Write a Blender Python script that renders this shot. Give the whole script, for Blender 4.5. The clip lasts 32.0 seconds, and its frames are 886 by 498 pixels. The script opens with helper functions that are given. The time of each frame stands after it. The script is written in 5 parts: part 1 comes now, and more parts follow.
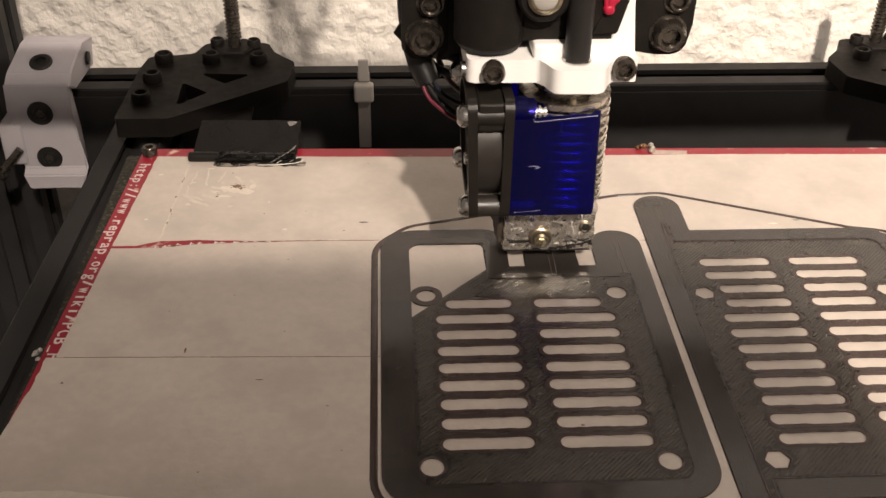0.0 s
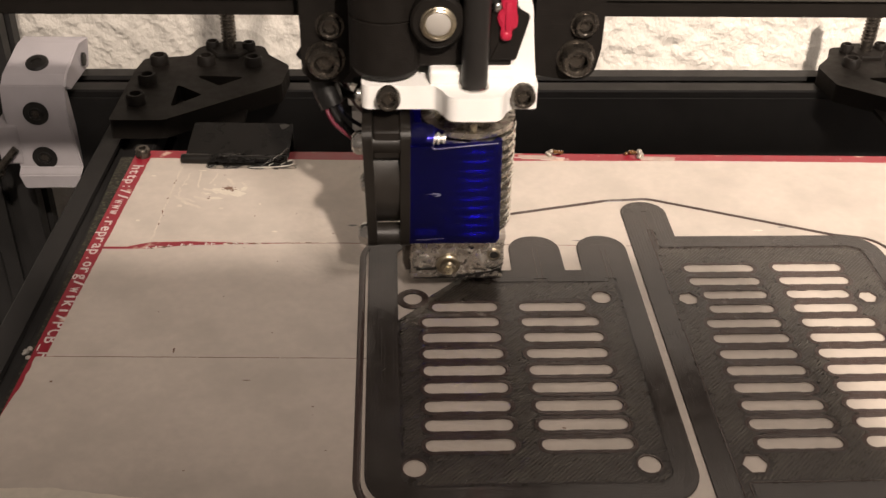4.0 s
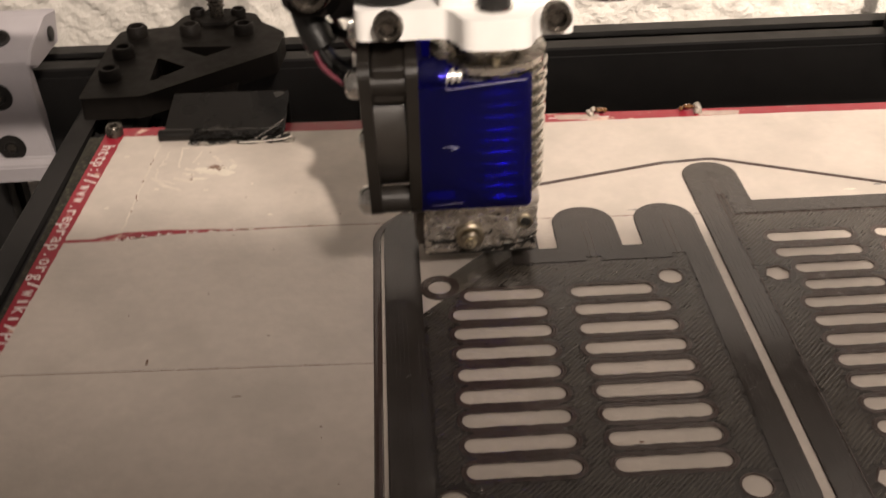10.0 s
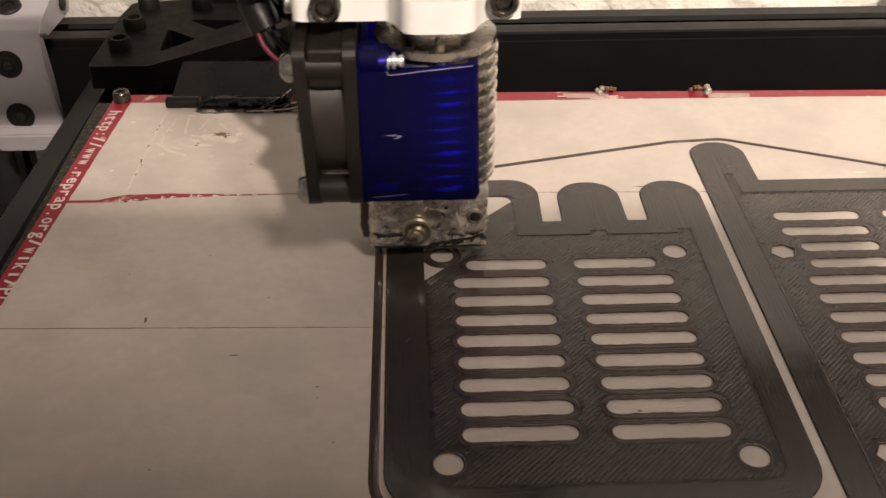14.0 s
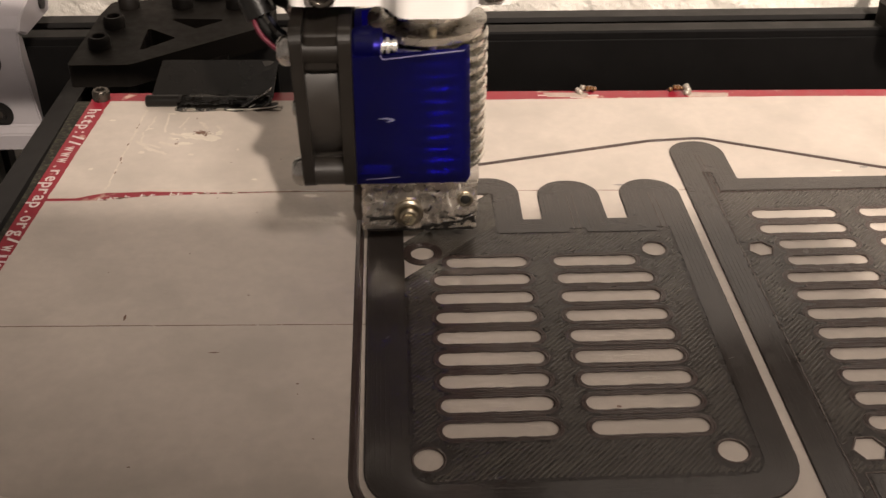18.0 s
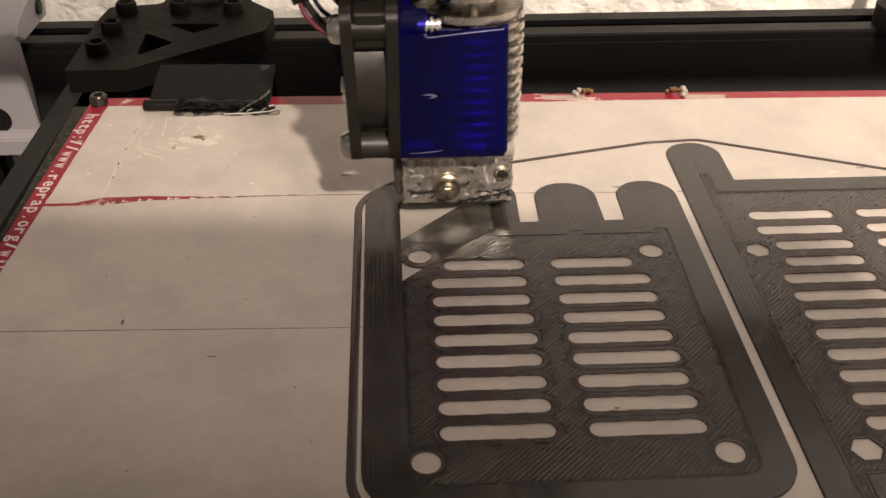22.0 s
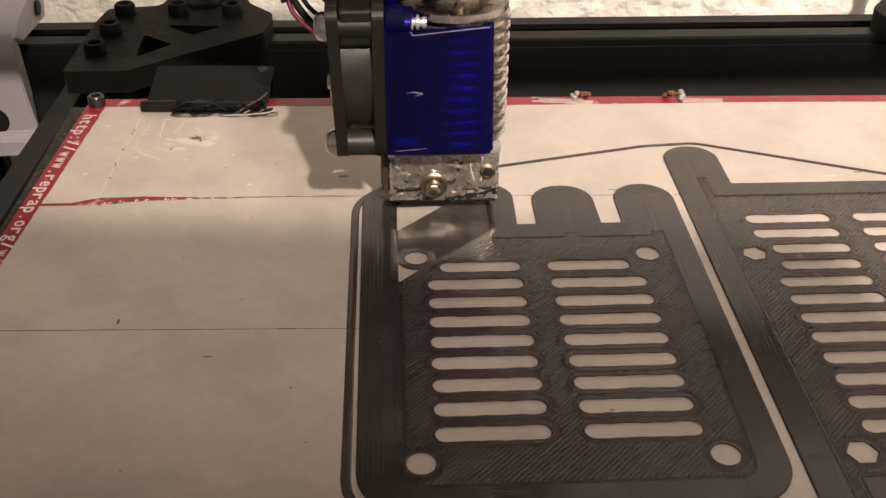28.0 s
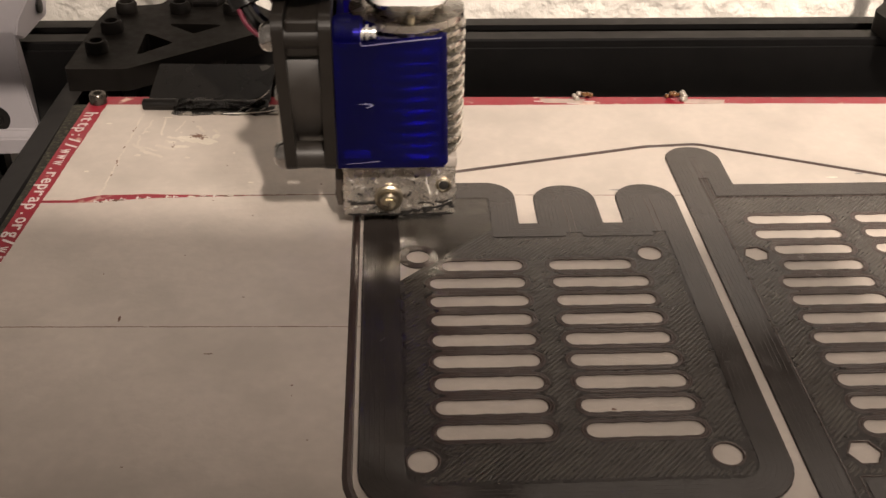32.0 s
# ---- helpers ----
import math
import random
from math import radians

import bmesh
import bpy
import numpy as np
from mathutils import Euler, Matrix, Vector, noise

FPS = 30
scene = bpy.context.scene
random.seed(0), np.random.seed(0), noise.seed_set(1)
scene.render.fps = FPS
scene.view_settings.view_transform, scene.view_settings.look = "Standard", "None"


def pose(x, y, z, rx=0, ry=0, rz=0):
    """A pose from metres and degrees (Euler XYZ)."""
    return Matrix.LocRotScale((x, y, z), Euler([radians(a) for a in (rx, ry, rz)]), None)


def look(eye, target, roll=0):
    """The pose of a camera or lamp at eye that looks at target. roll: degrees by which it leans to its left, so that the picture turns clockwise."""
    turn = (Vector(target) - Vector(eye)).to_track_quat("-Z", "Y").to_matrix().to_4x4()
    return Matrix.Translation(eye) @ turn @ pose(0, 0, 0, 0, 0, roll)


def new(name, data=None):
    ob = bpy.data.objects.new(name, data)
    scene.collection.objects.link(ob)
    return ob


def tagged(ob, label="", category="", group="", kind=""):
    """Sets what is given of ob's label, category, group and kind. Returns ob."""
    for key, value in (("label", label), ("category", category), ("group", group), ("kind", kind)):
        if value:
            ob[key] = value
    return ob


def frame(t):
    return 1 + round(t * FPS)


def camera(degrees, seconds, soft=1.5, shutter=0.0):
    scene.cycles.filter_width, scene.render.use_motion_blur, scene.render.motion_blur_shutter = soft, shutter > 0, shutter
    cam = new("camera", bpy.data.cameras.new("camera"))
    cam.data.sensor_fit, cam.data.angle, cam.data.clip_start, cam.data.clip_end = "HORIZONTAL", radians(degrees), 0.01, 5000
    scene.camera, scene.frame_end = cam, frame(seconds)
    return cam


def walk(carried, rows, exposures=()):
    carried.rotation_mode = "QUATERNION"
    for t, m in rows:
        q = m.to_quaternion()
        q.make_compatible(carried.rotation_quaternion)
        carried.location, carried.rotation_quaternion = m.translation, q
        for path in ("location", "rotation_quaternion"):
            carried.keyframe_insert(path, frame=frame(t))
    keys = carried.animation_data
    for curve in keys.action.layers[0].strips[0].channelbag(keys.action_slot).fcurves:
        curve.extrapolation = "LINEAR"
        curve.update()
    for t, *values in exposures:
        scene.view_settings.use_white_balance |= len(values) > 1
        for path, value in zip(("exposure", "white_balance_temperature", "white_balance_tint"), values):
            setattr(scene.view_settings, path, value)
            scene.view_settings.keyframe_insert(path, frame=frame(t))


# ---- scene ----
MM = 0.001

cam = camera(46.0, 32.0, soft=1.5, shutter=0.5)
PATH = [
    (0, pose(-0.00790, -0.14838, 0.15138, 56.273, -0.849, -3.028)),
    (0.5, pose(-0.00748, -0.14794, 0.15139, 56.308, -0.953, -3.089)),
    (1, pose(-0.00714, -0.14951, 0.15245, 56.216, -1.129, -3.211)),
    (1.5, pose(-0.00628, -0.14823, 0.15304, 56.174, -0.951, -3.330)),
    (2, pose(-0.00699, -0.14750, 0.15137, 56.232, -0.898, -3.356)),
    (2.5, pose(-0.00703, -0.14832, 0.15197, 56.207, -1.046, -3.230)),
    (3, pose(-0.00602, -0.14842, 0.15043, 56.153, -1.141, -3.154)),
    (3.5, pose(-0.00485, -0.15134, 0.15393, 56.321, -1.237, -3.011)),
    (5.5, pose(-0.00572, -0.14671, 0.15191, 56.363, -1.486, -2.020)),
    (6, pose(-0.00545, -0.14629, 0.15179, 56.398, -1.458, -2.086)),
    (6.5, pose(-0.00724, -0.14677, 0.15420, 56.215, -1.350, -2.259)),
    (7, pose(-0.00684, -0.14542, 0.15286, 56.422, -0.991, -2.364)),
    (7.5, pose(-0.00642, -0.14357, 0.15329, 56.340, -1.005, -2.324)),
    (8, pose(-0.01614, -0.14439, 0.14546, 56.453, -0.752, -3.421)),
    (8.2, pose(-0.01464, -0.14465, 0.14050, 56.259, -0.371, -3.115)),
    (8.4, pose(-0.01283, -0.14135, 0.14079, 55.540, 1.216, -2.323)),
    (8.6, pose(-0.02541, -0.13589, 0.13899, 52.486, 1.272, -2.737)),
    (8.8, pose(-0.02430, -0.13424, 0.13256, 51.598, 1.499, -2.236)),
    (9, pose(-0.02136, -0.13229, 0.13440, 53.324, 1.933, -4.494)),
    (9.3, pose(-0.01638, -0.13472, 0.13792, 55.662, 1.422, -7.819)),
    (9.5, pose(-0.01116, -0.13057, 0.13574, 54.961, 0.559, -8.563)),
    (9.7, pose(-0.00843, -0.12116, 0.12485, 53.608, 0.040, -6.614)),
    (9.9, pose(-0.00637, -0.11725, 0.12638, 54.625, 0.367, -4.904)),
    (10, pose(-0.00600, -0.11330, 0.12382, 56.174, 1.117, -3.389)),
    (10.1, pose(-0.00489, -0.11620, 0.12169, 55.983, 0.497, -3.217)),
    (10.5, pose(-0.00399, -0.11604, 0.11986, 56.244, 0.057, -2.328)),
    (11, pose(-0.00438, -0.11610, 0.11847, 56.332, -0.084, -1.644)),
    (11.5, pose(-0.00481, -0.11591, 0.11862, 56.362, 0.054, -1.443)),
    (12, pose(-0.00453, -0.11605, 0.11818, 56.196, 0.168, -1.517)),
    (12.5, pose(-0.00466, -0.11577, 0.11824, 56.229, 0.174, -1.589)),
    (13, pose(-0.00475, -0.11617, 0.11838, 56.095, 0.136, -1.779)),
    (13.5, pose(-0.00441, -0.11600, 0.11857, 56.053, 0.152, -1.871)),
    (14, pose(-0.00494, -0.11595, 0.11797, 56.159, 0.040, -2.080)),
    (14.5, pose(-0.00478, -0.11602, 0.11807, 55.993, -0.042, -2.241)),
    (16.5, pose(-0.00472, -0.11622, 0.11797, 56.114, -0.399, -2.815)),
    (17, pose(-0.00432, -0.11642, 0.11781, 56.066, -0.350, -2.802)),
    (17.5, pose(-0.00463, -0.11658, 0.11755, 56.226, -0.432, -2.880)),
    (18, pose(-0.00455, -0.11676, 0.11736, 56.294, -0.457, -2.905)),
    (18.5, pose(-0.00440, -0.11665, 0.11743, 56.247, -0.500, -2.977)),
    (19, pose(-0.00407, -0.11718, 0.11762, 56.357, -0.328, -3.010)),
    (19.5, pose(-0.00407, -0.11721, 0.11753, 56.406, -0.258, -3.042)),
    (20, pose(-0.00416, -0.11717, 0.11712, 56.497, -0.337, -3.019)),
    (20.5, pose(-0.00382, -0.11724, 0.11703, 56.511, -0.331, -3.060)),
    (21, pose(-0.00396, -0.11699, 0.11723, 56.429, -0.237, -3.054)),
    (21.5, pose(-0.00404, -0.11697, 0.11745, 56.466, -0.180, -3.048)),
    (22, pose(-0.00407, -0.11705, 0.11737, 56.489, -0.212, -3.078)),
    (22.5, pose(-0.00378, -0.11724, 0.11717, 56.507, -0.275, -3.027)),
    (23, pose(-0.00383, -0.11699, 0.11725, 56.586, -0.256, -2.958)),
    (23.5, pose(-0.00369, -0.11717, 0.11700, 56.646, -0.267, -2.989)),
    (24, pose(-0.00401, -0.11672, 0.11728, 56.509, -0.236, -3.066)),
    (24.5, pose(-0.00402, -0.11680, 0.11656, 56.640, -0.438, -3.075)),
    (25, pose(-0.00414, -0.11708, 0.11670, 56.601, -0.544, -3.064)),
    (25.5, pose(-0.00394, -0.11720, 0.11632, 56.747, -0.563, -3.095)),
    (27.5, pose(-0.00382, -0.11728, 0.11653, 56.742, -0.442, -3.109)),
    (28, pose(-0.00368, -0.11738, 0.11667, 56.785, -0.497, -2.984)),
    (28.5, pose(-0.00385, -0.11709, 0.11654, 56.764, -0.465, -3.038)),
    (29, pose(-0.00394, -0.11709, 0.11679, 56.651, -0.524, -3.053)),
    (29.5, pose(-0.00398, -0.11702, 0.11645, 56.751, -0.529, -3.081)),
    (30, pose(-0.00400, -0.11718, 0.11682, 56.687, -0.515, -3.097)),
    (30.5, pose(-0.00408, -0.11742, 0.11642, 56.794, -0.562, -3.039)),
    (31, pose(-0.00402, -0.11734, 0.11640, 56.768, -0.536, -2.966)),
    (31.5, pose(-0.00429, -0.11756, 0.11588, 56.917, -0.700, -2.962)),
    (32, pose(-0.00433, -0.11753, 0.11603, 56.895, -0.800, -2.883)),
]

walk(cam, PATH)

# ---- world, lamps, exposure ----
world = bpy.data.worlds.new("world")
scene.world = world
world.use_nodes = True
world.node_tree.nodes["Background"].inputs[0].default_value = (1.0, 0.9, 0.8, 1)
world.node_tree.nodes["Background"].inputs[1].default_value = 0.2
scene.view_settings.exposure = 0.0

lamp = new("shaded_lamp", bpy.data.lights.new("shaded_lamp", "AREA"))
lamp.data.shape, lamp.data.size = "DISK", 0.05
lamp.data.energy, lamp.data.color, lamp.data.spread = 2.7, (1.0, 0.855, 0.735), radians(44)
lamp.matrix_world = look((0.252, -0.99, 0.98), (0.295, 0.10, 0.0))

# unseen lamp added to fill the shaded parts
fill_lamp = new("fill_lamp", bpy.data.lights.new("fill_lamp", "AREA"))
fill_lamp.data.shape, fill_lamp.data.size = "DISK", 0.3
fill_lamp.data.energy, fill_lamp.data.color = 17.2, (1.0, 0.86, 0.76)
fill_lamp.matrix_world = look((0.6, -1.1, 1.45), (0.3, -0.6, -0.9))


# ---- materials ----
def material(name, base, rough=0.5, metal=0.0, vary=0.12, scale=200.0, bump=0.0, bump_scale=600.0, spec=0.5, stain=None, stain_scale=40.0, stain_at=(0.55, 0.7), coat=0.0, coat_rough=0.2, trans=0.0, alpha=1.0):
    """A surface with a fine grain, a coarse variation, optional stains and relief."""
    m = bpy.data.materials.new(name)
    m.use_nodes = True
    nt = m.node_tree
    b = nt.nodes["Principled BSDF"]
    co = nt.nodes.new("ShaderNodeTexCoord")
    n1 = nt.nodes.new("ShaderNodeTexNoise")
    n1.inputs["Scale"].default_value, n1.inputs["Detail"].default_value = scale, 6
    n2 = nt.nodes.new("ShaderNodeTexNoise")
    n2.inputs["Scale"].default_value, n2.inputs["Detail"].default_value = scale * 0.12, 4
    for n in (n1, n2):
        nt.links.new(co.outputs["Object"], n.inputs["Vector"])
    add = nt.nodes.new("ShaderNodeMath")
    add.operation = "ADD"
    nt.links.new(n1.outputs[0], add.inputs[0])
    nt.links.new(n2.outputs[0], add.inputs[1])
    ramp = nt.nodes.new("ShaderNodeMapRange")
    ramp.inputs[1].default_value, ramp.inputs[2].default_value = 0.6, 1.4
    ramp.inputs[3].default_value, ramp.inputs[4].default_value = 1 - vary, 1 + vary
    nt.links.new(add.outputs[0], ramp.inputs[0])
    mul = nt.nodes.new("ShaderNodeVectorMath")
    mul.operation = "SCALE"
    mul.inputs[0].default_value = base
    nt.links.new(ramp.outputs[0], mul.inputs["Scale"])
    colour = mul.outputs[0]
    if stain:
        n3 = nt.nodes.new("ShaderNodeTexNoise")
        n3.inputs["Scale"].default_value, n3.inputs["Detail"].default_value = stain_scale, 8
        nt.links.new(co.outputs["Object"], n3.inputs["Vector"])
        r3 = nt.nodes.new("ShaderNodeMapRange")
        r3.inputs[1].default_value, r3.inputs[2].default_value = stain_at
        nt.links.new(n3.outputs[0], r3.inputs[0])
        mix = nt.nodes.new("ShaderNodeMix")
        mix.data_type = "RGBA"
        nt.links.new(r3.outputs[0], mix.inputs[0])
        nt.links.new(colour, mix.inputs[6])
        mix.inputs[7].default_value = (*stain, 1)
        colour = mix.outputs[2]
    nt.links.new(colour, b.inputs["Base Color"])
    b.inputs["Metallic"].default_value = metal
    b.inputs["Specular IOR Level"].default_value = spec
    b.inputs["Coat Weight"].default_value = coat
    b.inputs["Coat Roughness"].default_value = coat_rough
    b.inputs["Transmission Weight"].default_value = trans
    b.inputs["Alpha"].default_value = alpha
    rr = nt.nodes.new("ShaderNodeMapRange")
    rr.inputs[1].default_value, rr.inputs[2].default_value = 0.3, 0.7
    rr.inputs[3].default_value, rr.inputs[4].default_value = max(0.02, rough - 0.08), min(1, rough + 0.08)
    nt.links.new(n1.outputs[0], rr.inputs[0])
    nt.links.new(rr.outputs[0], b.inputs["Roughness"])
    if bump:
        nb = nt.nodes.new("ShaderNodeTexNoise")
        nb.inputs["Scale"].default_value, nb.inputs["Detail"].default_value = bump_scale, 5
        nt.links.new(co.outputs["Object"], nb.inputs["Vector"])
        bn = nt.nodes.new("ShaderNodeBump")
        bn.inputs["Strength"].default_value, bn.inputs["Distance"].default_value = 1.0, bump * MM
        nt.links.new(nb.outputs[0], bn.inputs["Height"])
        nt.links.new(bn.outputs[0], b.inputs["Normal"])
    return m


def lined(m, turn, pitch, depth, axis="X", waver=0.6):
    """Adds the ridges of laid strands to a material: pitch and depth in mm, turned about z by degrees."""
    nt = m.node_tree
    b = nt.nodes["Principled BSDF"]
    co = nt.nodes.new("ShaderNodeTexCoord")
    mp = nt.nodes.new("ShaderNodeMapping")
    mp.inputs["Rotation"].default_value = (0, 0, radians(turn))
    wv = nt.nodes.new("ShaderNodeTexWave")
    wv.bands_direction = axis
    wv.inputs["Scale"].default_value = 2 * math.pi / (20 * pitch * MM)
    wv.inputs["Distortion"].default_value = waver
    wv.inputs["Detail"].default_value = 3.0
    wv.inputs["Detail Scale"].default_value = 1.2
    nt.links.new(co.outputs["Object"], mp.inputs[0])
    nt.links.new(mp.outputs[0], wv.inputs[0])
    bn = nt.nodes.new("ShaderNodeBump")
    bn.inputs["Distance"].default_value = depth * MM
    nt.links.new(wv.outputs[0], bn.inputs["Height"])
    for link in list(b.inputs["Normal"].links):
        nt.links.new(link.from_socket, bn.inputs["Normal"])
    nt.links.new(bn.outputs[0], b.inputs["Normal"])
    return m


TAPE = material("masking_tape", (0.55, 0.485, 0.425), 0.5, vary=0.10, scale=380, bump=0.08, bump_scale=700, stain=(0.43, 0.385, 0.335), stain_scale=60, stain_at=(0.47, 0.82), coat=0.2, coat_rough=0.13)
PCB = material("red_pcb", (0.27, 0.013, 0.028), 0.4, vary=0.12, scale=300, stain=(0.62, 0.45, 0.36), stain_scale=160, stain_at=(0.62, 0.7))
INK = material("white_ink", (0.64, 0.58, 0.55), 0.6, scale=500)
# near black: the shade along the bed's side is mixed into the cork colour
CORK_SHADED = material("shaded_cork", (0.020, 0.018, 0.012), 0.9, vary=0.5, scale=700, bump=0.4, stain=(0.07, 0.065, 0.042), stain_scale=1100, stain_at=(0.5, 0.7))
PRINT = material("black_print", (0.034, 0.0285, 0.025), 0.17, spec=0.5, vary=0.1, scale=350, bump=0.012, bump_scale=900, stain=(0.048, 0.041, 0.036), stain_scale=60, stain_at=(0.35, 0.9))
# same plastic as the ridges, darkened to put shade into the gaps between them
INFILL_DARK = material("shade_dark_infill", (0.026, 0.021, 0.018), 0.3, spec=0.4, vary=0.3, scale=400, bump=0.045, bump_scale=600)
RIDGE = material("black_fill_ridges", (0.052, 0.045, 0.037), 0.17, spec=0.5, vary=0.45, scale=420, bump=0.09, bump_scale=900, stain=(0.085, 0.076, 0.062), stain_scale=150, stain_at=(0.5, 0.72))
STRAND = material("black_strand", (0.056, 0.038, 0.033), 0.2, spec=0.45, vary=0.3, scale=260, bump=0.05, bump_scale=500)
# scuffed black rail, its grey holding the light that falls on the front
RAIL_LIT = material("lit_scuffed_rail", (0.060, 0.056, 0.050), 0.45, spec=0.25, vary=0.25, scale=140, bump=0.03, bump_scale=300, stain=(0.085, 0.078, 0.068), stain_scale=70, stain_at=(0.5, 0.75))
PLASTIC = material("black_plastic", (0.016, 0.0145, 0.0135), 0.45, spec=0.3, vary=0.2, scale=300, bump=0.03, bump_scale=900)
LAYERED = lined(material("layered_black_plastic", (0.0105, 0.0088, 0.0075), 0.55, spec=0.12, vary=0.25, scale=300), 0, 0.4, 0.02, "Z")
ALU = material("black_anodised", (0.026, 0.0248, 0.024), 0.5, vary=0.2, scale=120, spec=0.16)
WHITE = lined(material("white_print", (0.84, 0.82, 0.79), 0.5, vary=0.05, scale=200), 0, 0.5, 0.012, "Z")
LILAC = material("pale_print", (0.47, 0.44, 0.46), 0.55, vary=0.06, scale=200, bump=0.04, bump_scale=700)
BLUE = material("blue_translucent", (0.004, 0.0028, 0.22), 0.7, spec=0.25, vary=0.1, scale=200, trans=0.95)
BLUE.node_tree.nodes["Principled BSDF"].inputs["IOR"].default_value = 1.2
# pale colour in place of the light that the shroud's edges catch
RIM_GLINT = material("rim_highlight", (0.11, 0.10, 0.20), 0.3, vary=0.2, scale=300)
BROWN_WRAP = material("dark_brown_wrap", (0.055, 0.042, 0.032), 0.6, vary=0.4, scale=400, bump=0.1, bump_scale=400)
BLACKSTEEL = material("black_oxide_steel", (0.095, 0.083, 0.070), 0.27, metal=0.85, vary=0.25, scale=400)
BRIGHTSTEEL = material("bright_steel", (0.82, 0.80, 0.76), 0.3, metal=0.75, vary=0.1, scale=500)
ALUFIN = material("turned_aluminium", (0.62, 0.59, 0.54), 0.26, metal=0.97, vary=0.1, scale=400)
FOIL = material("dirty_foil", (0.64, 0.59, 0.52), 0.27, metal=0.85, vary=0.25, scale=500, bump=0.3, bump_scale=300, stain=(0.10, 0.075, 0.05), stain_scale=260, stain_at=(0.58, 0.66))
BRASS = material("brass", (0.42, 0.37, 0.28), 0.35, metal=1.0, vary=0.2, scale=500)
PINK = material("red_plastic", (0.42, 0.014, 0.045), 0.4, vary=0.1)
WIRE_RED = material("red_wire", (0.13, 0.006, 0.024), 0.5)
WIRE_BLUE = material("blue_wire", (0.008, 0.009, 0.02), 0.6, spec=0.2)
WIRE_DARK = material("dark_red_wire", (0.045, 0.006, 0.008), 0.45)
SLEEVE = material("black_tape_sleeve", (0.010, 0.0095, 0.009), 0.33, spec=0.4, vary=0.2, scale=200, bump=0.25, bump_scale=160)
WIRE_BLACK = material("black_wire", (0.011, 0.0105, 0.010), 0.6, spec=0.2)
CLEAR = material("clear_tape", (0.75, 0.72, 0.68), 0.12, trans=0.9)
CAPGREY = material("worn_white_cap", (0.36, 0.335, 0.305), 0.45, vary=0.08)
NYLON = material("natural_nylon", (0.62, 0.58, 0.52), 0.4, vary=0.05)
STUCCO = material("stucco", (0.80, 0.755, 0.685), 0.9, vary=0.08, scale=60, bump=3.2, bump_scale=170)
PAINT = material("wall_paint", (0.735, 0.72, 0.70), 0.9, vary=0.04, scale=5)
TABLE = material("dark_table", (0.012, 0.011, 0.010), 0.7, vary=0.3, scale=30)
GREYTOP = material("grey_tabletop", (0.24, 0.23, 0.235), 0.5, vary=0.05, scale=20)
SCUFF = material("pale_scuff", (0.14, 0.14, 0.24), 0.6, vary=0.3, scale=900)
SMEAR = material("flux_smear", (0.42, 0.33, 0.28), 0.5, vary=0.25, scale=400)
# for charred plastic, and for blacks that stand in for shade
DEEP = material("char_and_shade_black", (0.016, 0.0145, 0.013), 0.5, spec=0.3, vary=0.3, scale=500)
GLOSSBLACK = material("glossy_black", (0.008, 0.007, 0.006), 0.3, spec=0.3, vary=0.2, scale=200, bump=0.1, bump_scale=120)
SHINYTAPE = material("shiny_black_tape", (0.010, 0.009, 0.008), 0.2, spec=0.5, vary=0.2, scale=300, coat=0.4, coat_rough=0.1)
FANBLACK = material("fan_black", (0.011, 0.009, 0.0072), 0.42, spec=0.32, vary=0.15, scale=300)
# lit copy of the black fan plastic, lighter where the lamp strikes
FAN_LIT = material("lit_fan_plastic", (0.020, 0.017, 0.0142), 0.4, spec=0.5, vary=0.15, scale=300)
ZINC = material("zinc", (0.50, 0.49, 0.47), 0.22, metal=1.0, vary=0.1, scale=500)
GASKET = material("grey_insulation", (0.34, 0.30, 0.26), 0.6, vary=0.2, scale=300, bump=0.1, bump_scale=300)
SOLDER = material("solder", (0.40, 0.36, 0.31), 0.45, metal=0.5, vary=0.2, scale=600, bump=0.2, bump_scale=900)
AMBER = material("amber_flux", (0.13, 0.06, 0.02), 0.15, vary=0.3, scale=600, coat=0.5)
BRIGHTBRASS = material("bright_brass", (0.74, 0.67, 0.50), 0.3, metal=1.0, vary=0.1, scale=500)
FUZZ = material("scuffed_tape", (0.60, 0.535, 0.46), 0.7, vary=0.12, scale=500)
TORN = material("torn_tape", (0.66, 0.60, 0.51), 0.7, vary=0.12, scale=500)
TEAR = material("brown_tear", (0.17, 0.10, 0.07), 0.8, vary=0.3, scale=600)
DUST = material("grey_dust", (0.20, 0.19, 0.18), 0.9, vary=0.3, scale=500)


# ---- mesh helpers; lengths in mm ----
def part(name, bm, mat, parent=None, label="", smooth=None):
    me = bpy.data.meshes.new(name)
    bmesh.ops.recalc_face_normals(bm, faces=bm.faces)
    bmesh.ops.scale(bm, vec=(MM, MM, MM), verts=bm.verts)
    bm.to_mesh(me)
    bm.free()
    me.materials.append(mat)
    if smooth is not None:
        me.shade_smooth()
        me.set_sharp_from_angle(angle=radians(smooth))
    ob = new(name, me)
    if parent:
        ob.parent = parent
    return tagged(ob, label)


def thing(name, label, category, group="", kind="", at=None):
    ob = new(name)
    ob.empty_display_size = 0.005
    if at is not None:
        ob.matrix_world = at
    return tagged(ob, label, category, group, kind)


